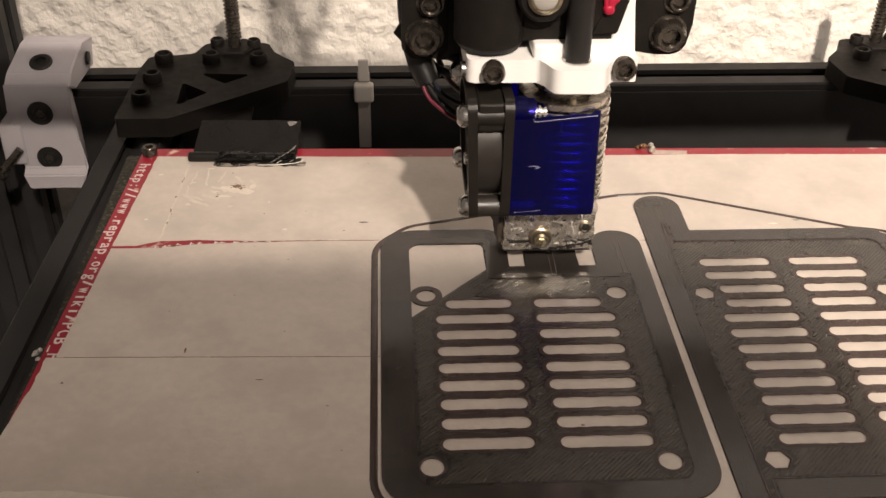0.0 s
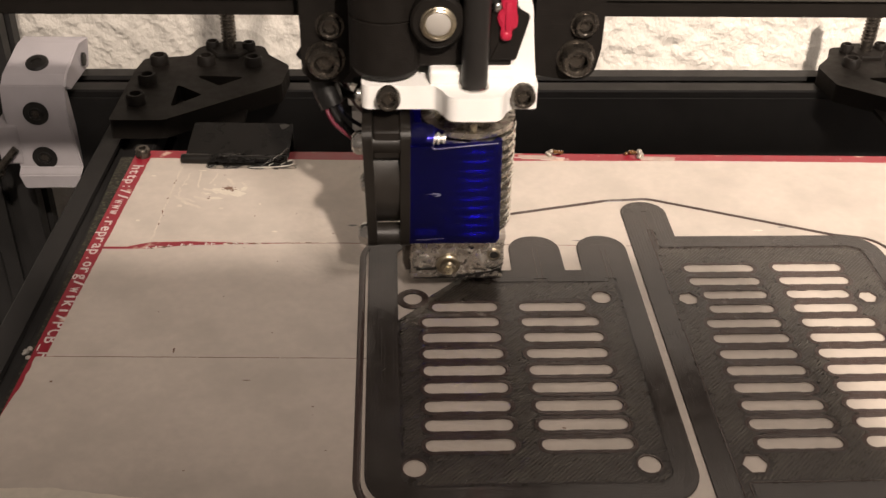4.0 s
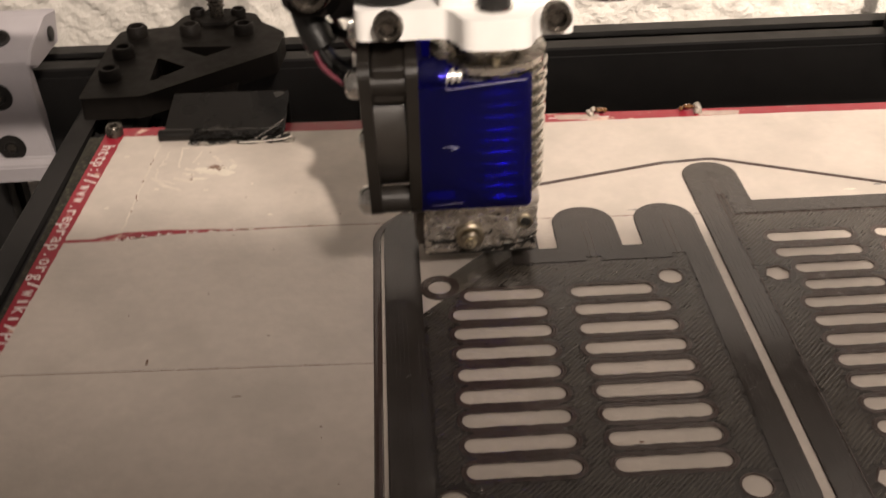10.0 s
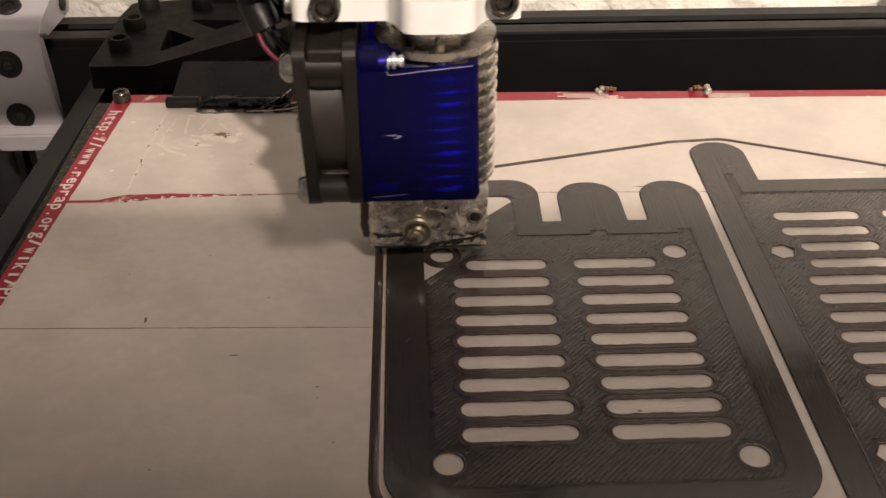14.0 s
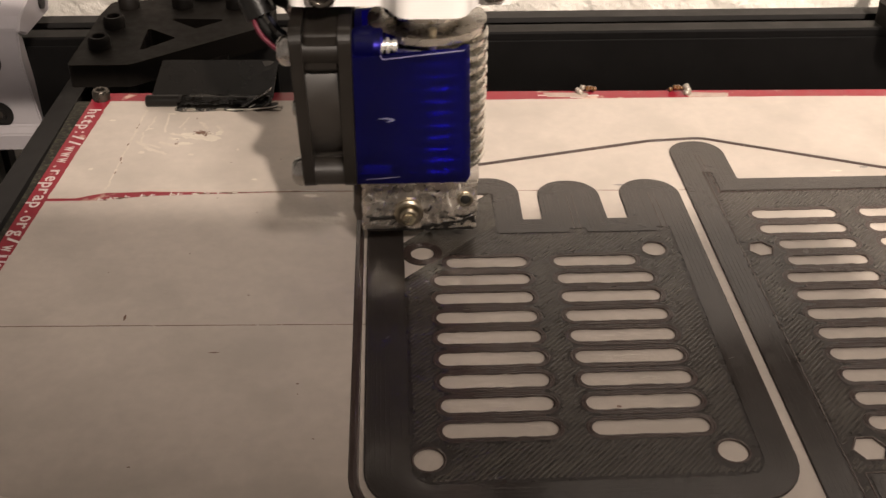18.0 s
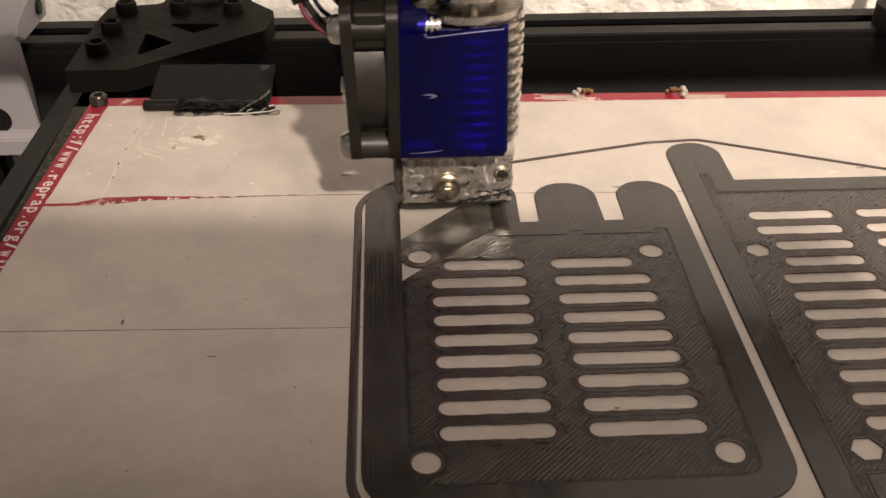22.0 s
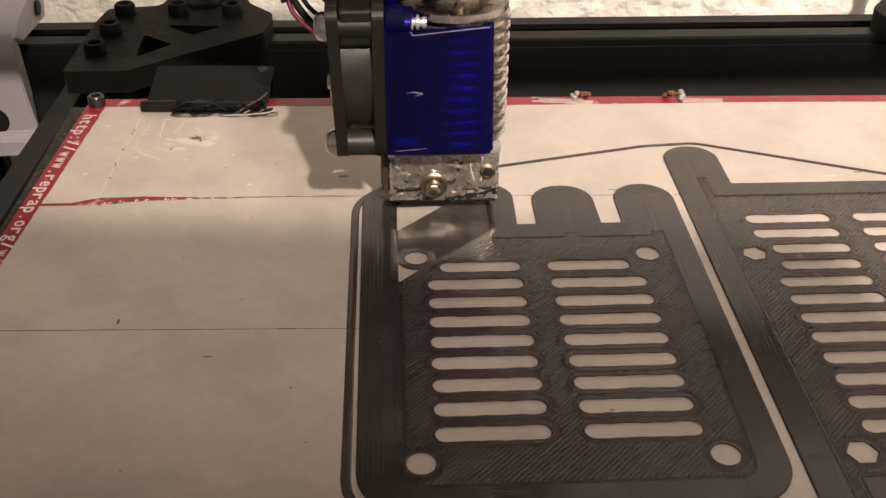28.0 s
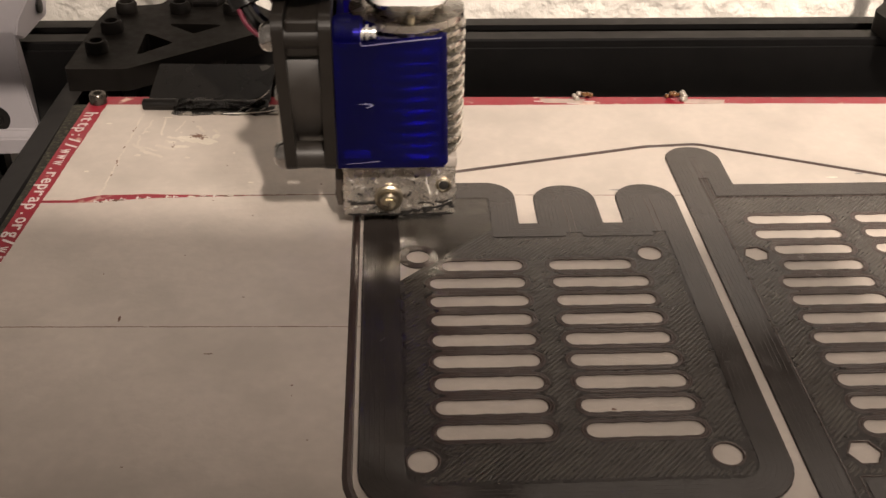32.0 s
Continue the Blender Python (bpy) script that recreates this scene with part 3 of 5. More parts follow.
            bm.faces.new((p[j][0], p[j + 1][0], q[j + 1][0], q[j][0]))
        bm.faces.new((p[0][0], q[0][0], q[0][1], p[0][1]))
    part("curled_lip", bm, TORN, c, "pale front edge of the tape, curling up", smooth=60)
    # the torn corner hangs over the side of the board
    bm = bmesh.new()
    rows = []
    for k in range(9):
        y = -137.5 - 1.75 * k
        out = along(-y, [(137, 1.6), (142, 3.2), (147, 3.0), (152, 0.8)])
        edge = along(-y, [(137, -3.6), (141, -5.2), (152, -6.4)])
        rows.append([bm.verts.new((edge + 1.2 - out * q / 4 + rnd.uniform(-0.15, 0.15), y, -0.19 + 0.5 * math.sin(0.75 * q) - 0.14 * q * q * 0.4)) for q in range(5)])
    for p, q in zip(rows, rows[1:]):
        for j in range(4):
            bm.faces.new((p[j], p[j + 1], q[j + 1], q[j]))
    bmesh.ops.solidify(bm, geom=list(bm.faces), thickness=0.09)
    part("torn_corner", bm, TORN, c, "torn corner of the tape curling over the edge", smooth=60)
    under = lambda x: along(x, [(5, -141.6), (21.6, -141.6), (22.4, -147.7), (33, -147.6), (40, -147.45)])
    start = lambda y: along(-y, [(141, 5.6), (147.5, 5.2), (152, 0.6), (160, -2.0), (214, -3.0)])
    tape_strip(lambda x: -195.5, under, start, 281, -0.31, 0.6, 0.06, 9, "cream masking tape strip along the front of the bed")
    tape_strip(lambda x: -213, lambda x: -195.7, lambda y: 4.0 + skew(y), 281, -0.25, 0.6, 0.06, 11, "cream masking tape strip along the front edge of the bed")


# ---- printed grilles ----
TOP = 0.15
LINE = 0.45
RING = (1.06, 57.4)


def grown(loop, by):
    """A closed outline moved outwards."""
    n = len(loop)
    out = []
    for k in range(n):
        a, p = Vector(loop[k - 1]), Vector(loop[(k + 1) % n])
        d = (p - a).normalized()
        out.append((loop[k][0] + d.y * by, loop[k][1] - d.x * by))
    return out


def inside(x, y, loop):
    """Whether a point lies within a closed outline."""
    hit = False
    for (xa, ya), (xb, yb) in zip(loop, loop[1:] + loop[:1]):
        if (ya > y) != (yb > y) and x < xa + (y - ya) * (xb - xa) / (yb - ya):
            hit = not hit
    return hit


def infill(parent, outline, holes, pitch=0.76, seed=1):
    """The diagonal strands of the top layer, cut at the rim and round each opening."""
    rnd = random.Random(seed)
    bm = bmesh.new()
    gaps = [(min(x for x, y in h), max(x for x, y in h), min(y for x, y in h), max(y for x, y in h), h) for h in holes]
    xs, ys = [x for x, y in outline], [y for x, y in outline]
    c, step = min(xs) - max(ys), pitch * math.sqrt(2)
    while c < max(xs) - min(ys):
        run = []
        y, lift = min(ys), rnd.uniform(-0.03, 0.03)
        while y <= max(ys) + 0.5:
            x = y + c
            free = min(xs) < x < max(xs) and inside(x, y, outline) and not any(a < x < b and d < y < e and inside(x, y, h) for a, b, d, e, h in gaps)
            if free:
                run.append((x + 0.07 * noise.noise((x * 0.5, y * 0.5, 2.0)), y))
            elif run:
                if len(run) > 2:
                    ribbon([run[0], *run[3:-3:4], run[-1]], pitch * rnd.uniform(0.8, 0.97), TOP - 0.1, TOP - 0.008 + 0.6 * lift, bm)
                run = []
            y += 0.4
        c += step
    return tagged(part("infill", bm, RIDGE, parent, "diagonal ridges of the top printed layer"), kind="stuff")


def grille_one():
    g = thing("printed_grille", "black printed vent grille, one corner unfilled, on masking tape", "printed part", "printed grilles")
    outer = rounded([(-10.0, -10.8, 9), (57.6, -10.8, 9), (58.7, 85.4, 7), (45.4, 85.4, 6.4), (45.2, 69.2, 0.4), (40.8, 69.2, 0.4), (40.6, 85.3, 6.4),
                     (27.2, 85.3, 6.4), (26.9, 69.3, 0.4), (22.8, 69.3, 0.4), (23.2, 87.0, 6.5), (-10.0, 87.0, 9)])
    holes = [circle(0.1, -0.1, 2.62), circle(48.1, -0.15, 2.62), circle(48.15, 57.3, 2.62)]
    for k in range(9):
        y = 6.15 + 5.955 * k
        holes.append(slot(2.25 + 0.08 * k if k < 8 else 5.45, 21.65 + 0.05 * k, y, 1.98))
        holes.append(slot(26.45 + 0.05 * k, 46.3 if k < 8 else 43.95, y - 0.2, 1.96))
    # the corner pocket that is still bare
    pocket = rounded([(-2.6, 48.9, 0), (16.8, 68.2, 0), (16.8, 80.2, 2.0), (-2.6, 80.2, 2.5)])
    # the darker base colour shades the grooves between strands
    part("plate", plate(outer, -0.25, TOP - 0.05, [*holes, pocket]), INFILL_DARK, g)
    # the smooth wall band of the rim, laid a little higher than the fill
    def shape(i, left=0.0, top=0.0, tab=0.0):
        """The outline moved inwards by i, and further at its left edge, its rear left edge and beside the pocket."""
        return rounded([(-10.0 + i + left, -10.8 + i, 9 - i), (57.6 - i, -10.8 + i, 9 - i), (58.7 - i, 85.4 - i, 7 - i), (45.4 + i, 85.4 - i, 6.4 - i), (45.2 + i, 69.2 - i, 0.4), (40.8 - i, 69.2 - i, 0.4),
                        (40.6 - i, 85.3 - i, 6.4 - i), (27.2 + i, 85.3 - i, 6.4 - i), (26.9 + i, 69.3 - i, 0.4), (22.8 - i - tab, 69.3 - i, 0.4), (23.2 - i - tab, 87.0 - i - top, 6.5 - i), (-10.0 + i + left, 87.0 - i - top, 9 - i)])
    part("rim_band", plate(shape(0.12), TOP - 0.2, TOP + 0.07, [shape(5.2, 2.1, 1.5, 0.7)]), PRINT, g)
    part("rim_loop", ribbon(shape(0.3), 0.5, TOP - 0.15, TOP + 0.085, closed=True), STRAND, g)
    for i in (1.0, 1.8, 2.6, 3.4, 4.2):
        part("rim_loop", ribbon(shape(i), 0.74, TOP - 0.1, TOP + 0.082, closed=True), PRINT, g)
    part("rim_loop", ribbon([(-3.9, 5), (-3.9, 30), (-3.9, 78)], 0.7, TOP - 0.1, TOP + 0.082), PRINT, g)
    part("rim_loop", ribbon([(-3.1, 5), (-3.1, 30), (-3.1, 78)], 0.7, TOP - 0.1, TOP + 0.08), PRINT, g)
    infill(g, shape(5.75, 2.1, 1.5, 0.7), [*(grown(h, 1.0) for h in holes), grown(pocket, 0.6)], seed=1)
    for h in holes[:3]:
        part("hole_rim", ribbon([(x * 1.0, y) for x, y in h], 0.55, TOP - 0.15, TOP + 0.01, closed=True), STRAND, g)
    for h in holes[3:]:
        part("slot_rim", ribbon(h, 0.56, TOP - 0.09, TOP - 0.01, closed=True), STRAND, g)
        part("slot_rim", ribbon(grown(h, 0.5), 0.56, TOP - 0.09, TOP - 0.015, closed=True), STRAND, g)
    for x0, x1 in ((31.9, 35.9), (50.1, 54.0)):
        part("tab_fill", plate(rounded([(x0, 65.5, 0.5), (x1, 65.5, 0.5), (x1, 80.5, 1.6), (x0, 80.5, 1.6)]), TOP - 0.1, TOP + 0.064), PRINT, g)
    for k in range(8):
        for x0, x1 in ((4.4, 19.6), (28.9, 44.1)):
            y = 6.15 + 5.955 * (k + 0.5)
            part("bar_strand", ribbon([(x0 + (x1 - x0) * q / 6, y + 0.05 * math.sin(2.1 * q + k)) for q in range(7)], 0.7, TOP - 0.09, TOP - 0.01), STRAND, g)
    for x in (33.2, 34.5, 51.5, 52.7):
        part("tab_seam", ribbon([(x, 65.2), (x + 0.1, 72), (x, 79.0)], 0.3, TOP - 0.1, TOP + 0.12), STRAND, g)
    bm = bmesh.new()
    plate(circle(*RING, 4.0, 32), -0.25, TOP - 0.03, [circle(*RING, 2.35, 28)], bm)
    boss = part("boss_ring", bm, PRINT, g, "ring round the bare screw hole")
    for r in (2.65, 3.2, 3.75):
        part("ring_strand", ribbon(circle(*RING, r, 32), 0.5, TOP - 0.1, TOP + 0.03, closed=True), STRAND, boss)
    return g


def grille_two():
    g = thing("printed_grille", "finished black 3D-printed vent grille with a mounting tab, on masking tape", "printed part", "printed grilles")
    shape = [(59.3, -30, 5), (72.4, -30, 5), (72.8, -11.5, 0.4), (128, -11.5, 9), (128, 84.9, 9), (73.3, 84.9, 0.4), (73.6, 103.0, 6), (60.8, 103.0, 6)]
    holes = [circle(70, 56.4, 2.75, 6, 0.2), circle(116, 56.4, 2.6, 6), circle(69.9, -0.6, 2.9, 6), circle(116, -0.6, 2.4)]
    for k in range(12):
        y = 5.2 + 5.855 * k
        holes.append(slot(74.0 if k in (8, 9) else 71.85, 90.75, y, 1.9))
        holes.append(slot(95.35, 112.0 if k in (8, 9) else 114.1, y, 1.9))
    part("plate", plate(rounded(shape), -0.25, TOP - 0.05, holes), INFILL_DARK, g)
    ring = lambda i: rounded([(59.3 + i, -30 + i, 5 - i), (72.4 - i, -30 + i, 5 - i), (72.8 - i, -11.5 + i, 0.4), (128 - i, -11.5 + i, 9 - i), (128 - i, 84.9 - i, 9 - i), (73.3 - i, 84.9 - i, 0.4), (73.6 - i, 103 - i, 6 - i), (60.8 + i, 103 - i, 6 - i)])
    part("rim_band", plate(ring(0.12), TOP - 0.2, TOP + 0.07, [ring(5.2)]), PRINT, g)
    for i in (1.0, 1.8, 2.6, 3.4, 4.2):
        part("rim_loop", ribbon(ring(i), 0.74, TOP - 0.1, TOP + 0.082, closed=True), PRINT, g)
    part("rim_loop", ribbon(ring(5.75), 0.35, TOP - 0.15, TOP + 0.02, closed=True), STRAND, g)
    part("rim_loop", ribbon(ring(0.3), 0.5, TOP - 0.15, TOP + 0.085, closed=True), STRAND, g)
    infill(g, ring(6.2), [grown(h, 1.0) for h in holes], seed=2)
    for k in range(11):
        for x0, x1 in ((74.6, 88.9), (97.2, 111.6)):
            y = 5.2 + 5.855 * (k + 0.5)
            part("bar_strand", ribbon([(x0 + (x1 - x0) * q / 6, y + 0.05 * math.sin(2.3 * q + k)) for q in range(7)], 0.8, TOP - 0.09, TOP - 0.01), STRAND, g)
    part("tab_fill", plate(rounded([(65.0, 88, 0.4), (69.2, 88, 0.4), (69.2, 97.5, 1.5), (65.0, 97.5, 1.5)]), TOP - 0.1, TOP + 0.064), PRINT, g)
    for x in (66.3, 67.2):
        part("tab_seam", ribbon([(x, 86), (x + 0.1, 92), (x, 96.5)], 0.3, TOP - 0.1, TOP + 0.11), STRAND, g)
    for h in holes[:4]:
        part("hole_rim", ribbon(h, 0.55, TOP - 0.15, TOP + 0.01, closed=True), STRAND, g)
    for h in holes[4:]:
        part("slot_rim", ribbon(h, 0.56, TOP - 0.09, TOP - 0.01, closed=True), STRAND, g)
        part("slot_rim", ribbon(grown(h, 0.5), 0.56, TOP - 0.09, TOP - 0.015, closed=True), STRAND, g)
    return g


def print_flecks(g, rows, seed):
    """Small pale flecks on the printed face: glints put in by colour, and stringy scraps."""
    rnd = random.Random(seed)
    for x, y in rows:
        a = rnd.uniform(0.3, 1.2)
        w = rnd.uniform(0.4, 1.5)
        part("glint_fleck", ribbon([(x, y), (x + w * math.cos(a) * 0.5, y + w * math.sin(a) * 0.55), (x + w * math.cos(a), y + w * math.sin(a))], rnd.uniform(0.1, 0.22), TOP - 0.05, TOP + 0.09), DUST, g)


def skirt():
    loop = rounded([(-11.6, -10.6, 10), (59.0, -29.6, 8), (75.5, -32.2, 8), (130.5, -14, 11), (130.5, 83, 14), (118, 85.6, 10), (70, 105.3, 8), (57, 104.2, 10), (-3, 89.5, 12), (-11.5, 80, 12)], 6)
    ob = part("skirt_line", ribbon(loop, lambda p: 1.75 if p[0] < 0 and p[1] < 84 else 1.2, -0.25, 0.05, closed=True), STRAND)
    return tagged(ob, "thin black printed skirt line laid round both grilles", "printed line")


def strand_ends(c):
    """Where the fill line x - y = c starts and ends inside the pocket, as x + y."""
    lo = -5.2 - c
    d = (RING[0] - RING[1] - c) / math.sqrt(2)
    if c > -62:
        lo = RING[0] + RING[1] + (math.sqrt(2 * (16 - d * d)) if abs(d) < 4 else 0)
    return lo, min(33.6 - c, 160.4 + c)


def fill_strands(parent):
    """The lines that are laid during the clip: each lies ready inside the tape and comes up to the face when the nozzle has passed."""
    made = []
    c = -50.6
    while c > -75.0:
        lo, hi = strand_ends(c)
        a, b = ((lo + c) / 2, (lo - c) / 2), ((hi + c) / 2, (hi - c) / 2)
        made.append((c, part("fill_strand", ribbon([a, b], 0.54, -0.75, -0.55), RIDGE, parent)))
        c -= 0.55
    return made


# ---- printer frame ----
def extrusion(name, length, label):
    """A 20 mm slotted profile along x."""
    loop = []
    for k in range(4):
        c, sn = (1, 0, -1, 0)[k], (0, 1, 0, -1)[k]
        seq = [(4.4, 2.9), (7.0, 5.4), (8.2, 5.4), (8.2, 3.1), (10, 3.1), (10, 9.4), (9.4, 10), (3.1, 10), (3.1, 8.2), (5.4, 8.2), (5.4, 7.0), (2.9, 4.4)]
        loop += [(x * c - y * sn, x * sn + y * c) for x, y in seq]
    bm = plate(loop, -length / 2, length / 2)
    bmesh.ops.transform(bm, matrix=AXIS["x"], verts=bm.verts)
    return tagged(part(name, bm, ALU), label, "aluminium profile")


def frame_rails():
    side = thing("side_rail", "black anodised slotted aluminium rail beside the bed", "aluminium profile", at=pose(-0.1021, -0.025, -0.031, 0, 0, 88.3))
    r = extrusion("profile", 470, "")
    del r["category"]
    r.parent = side
    rear = thing("rear_rail", "black anodised slotted aluminium rail behind the bed", "aluminium profile", at=pose(0.130, 0.220, -0.025))
    for z in (0, -0.0201):
        r = extrusion("profile", 520, "")
        del r["category"]
        r.parent = rear
        r.matrix_basis = pose(0, 0, z)
    part("front_cover", box(-260, -10.7, -30.0, 260, -10.05, 7.2, 0.2, 1), ALU, rear, "flat black cover strip on the rail face")
    # black box added to make the shaded space under the bed dark
    dark_box = thing("shade_box", "made-up black box, stands in for the shade under the bed", "enclosure")
    part("shade_box_body", box(-90, -120, -160, 230, 262, -90, 2), DEEP, dark_box)
    for x in (-0.1575, -0.1776):
        r = extrusion("upright_post", 520, "black upright aluminium frame post beside the wall")
        r.matrix_world = pose(x, 0.231, 0.070, 0, 90, 0)


def thread(x, y, z0, z1, r, pitch, parent):
    """One helical thread ridge round an upright rod."""
    turns = (z1 - z0) / pitch
    n = int(turns * 12)
    bm = bmesh.new()
    rows = []
    for k in range(n + 1):
        a = 2 * math.pi * k / 12
        z = z0 + pitch * k / 12
        rows.append([bm.verts.new((x + q * math.cos(a), y + q * math.sin(a), z + d)) for q, d in ((r - 0.5, -0.45 * pitch), (r + 0.25, 0.0), (r - 0.5, 0.45 * pitch))])
    for p, q in zip(rows, rows[1:]):
        for j in range(2):
            bm.faces.new((p[j], q[j], q[j + 1], p[j + 1]))
    part("thread", bm, BLACKSTEEL, parent)


def corner_bracket(side):
    """A printed plate with two windows, screwed on the rails, that carries the nut of a threaded rod. side -1: its mirror image."""
    b = thing("corner_bracket", "black printed corner bracket with triangular windows and socket screws", "bracket", "corner brackets")
    fx = (lambda x: x) if side > 0 else (lambda x: 120 - x)
    order = (lambda p: p) if side > 0 else (lambda p: p[::-1])
    outer = order([(fx(x), y, r) for x, y, r in ((-99, 171.5, 1.5), (-81, 171.5, 5), (-43.2, 200.5, 3), (-41.5, 217, 5), (-50, 227, 3), (-53, 236, 4), (-77, 236, 4), (-80, 226, 3), (-96.5, 223, 2), (-98, 212, 2))])
    win1 = order([(fx(x), y, 0.8) for x, y in ((-80.0, 181.5), (-70.5, 191.5), (-80.5, 200))])
    win2 = order([(fx(x), y, 0.8) for x, y in ((-65.5, 199), (-56.8, 206.5), (-75.6, 207.8))])
    part("plate", plate(rounded(outer), -15, -8, [rounded(win1), rounded(win2)]), LAYERED, b)
    part("window_floor", box(min(fx(-83), fx(-55)), 180, -14.9, max(fx(-83), fx(-55)), 209, -13.5), LAYERED, b)
    part("nut_block", turned((fx(-65.2), 230, -8), "z", [(-1, 8.0), (1.0, 8.0), (1.6, 7.4), (1.6, 3.4)], 6), LAYERED, b)
    for sx, sy in ((-92.2, 185.0), (-91.2, 201.5), (-90.0, 218.6), (-72.6, 218.5), (-55.0, 217.5)):
        socket_screw("screw", (fx(sx), sy, -8), "z", 3.4, b, head=3.6, mat=LAYERED)
    for sx, sy in ((-58.0, 231), (-72.0, 232)):
        socket_screw("screw", (fx(sx), sy, -7.2), "z", 2.6, b, head=2.8, mat=LAYERED)
    part("threaded_rod", turned((fx(-65.2), 230, 0), "z", [(-30, 2.4), (17.2, 2.4), (18.6, 1.6), (19.0, 0.6)], 18), BLACKSTEEL, b, "dark steel threaded rod", smooth=40)
    thread(fx(-65.2), 230, -3, 17.5, 2.75, 1.5, b)
    return b


def slide_block():
    """The pale printed block that clamps the bed frame to the upright."""
    b = thing("slide_block", "pale grey printed clamp block with bolt holes, on the upright post", "bracket")
    def shell(side, lefts, rights, name):
        bm = bmesh.new()
        left = [bm.verts.new((x, y, z)) for x, (y, z) in zip(lefts, side)]
        right = [bm.verts.new((x, y, z)) for x, (y, z) in zip(rights, side)]
        n = len(side)
        for k in range(n):
            bm.faces.new((left[k], left[(k + 1) % n], right[(k + 1) % n], right[k]))
        bm.faces.new(left)
        bm.faces.new(right)
        bmesh.ops.recalc_face_normals(bm, faces=bm.faces)
        bmesh.ops.bevel(bm, geom=list(bm.edges), offset=0.5, segments=3, affect="EDGES")
        part(name, bm, LILAC, b, smooth=35)
    shell([(193, -38), (190.5, -40), (191, -46), (196, -46), (199, -38), (199, -24), (198, -8), (194, -5), (193, -16), (193, -26)],
          (-140.2, -140.5, -139.0, -139.0, -140, -141, -141.5, -141.6, -142, -141), (-117.4, -117.6, -120.0, -120, -118.5, -118.8, -119.5, -119.0, -119.4, -118.6), "front_shell")
    shell([(193.5, -6.5), (198, -9), (219, -9), (219, 2.6), (213, 2.6), (197, -2.4)], (-141.4, -141, -139, -138.6, -139, -140.6), (-118.6, -117.4, -116.4, -114.8, -117.4, -118.2), "top_clamp")
    part("wing", box(-146.2, 192.0, -36.5, -138, 206, -20.5, 1.2, 3), LILAC, b, smooth=40)
    # flat black discs colour in the shade of the bolt holes
    for z, r in ((-16.2, 4.5), (-34.0, 4.5)):
        part("hole_dark_disc", turned((-130.4, 192.9, z), "y", [(-0.4, r), (0.12, r), (0.12, r - 0.3)], 24), DEEP, b)
        socket_screw("bolt", (-130.4, 192.8, z), "y", 2.7, b, head=0.5, mat=DEEP)
    m = Matrix.Rotation(radians(20), 4, "X")
    part("top_bolt", turned((-129.4, 202.0, -1.0), "z", [(-1.0, 4.0), (0.8, 4.0), (1.2, 3.4), (1.2, 2.0), (0.4, 1.9)], 20, None, m), DEEP, b)
    part("side_bolt", turned((-115.6, 211, -3), "x", [(-0.4, 2.4), (0.4, 2.4), (0.5, 1.2)], 20), DEEP, b)
    part("clamp_screw", tube([(-139.5, 191, -29.5), (-146.5, 189, -37.0)], 1.5), BLACKSTEEL, b)
    part("clamp_screw_head", turned((-147.2, 188.8, -37.8), "z", [(-1.4, 2.7), (1.4, 2.7), (1.5, 1.3), (0.4, 1.2)], 20, None, Matrix.Rotation(radians(-135), 4, "Y")), BLACKSTEEL, b)
    return b


def glue_blob():
    bm = bmesh.new()
    rnd = random.Random(5)
    for k in range(6):
        bmesh.ops.create_icosphere(bm, subdivisions=2, radius=rnd.uniform(0.35, 0.8), matrix=Matrix.Translation((rnd.uniform(-0.9, 1.0), rnd.uniform(-1.8, 1.8), rnd.uniform(-0.9, 0.2))))
    ob = part("glue_blob", bm, CAPGREY, smooth=60)
    ob.matrix_world = BED @ pose(-0.0044, -0.0950, -0.0018)
    return tagged(ob, "whitish blob of dried glue on the bed edge", "glue")


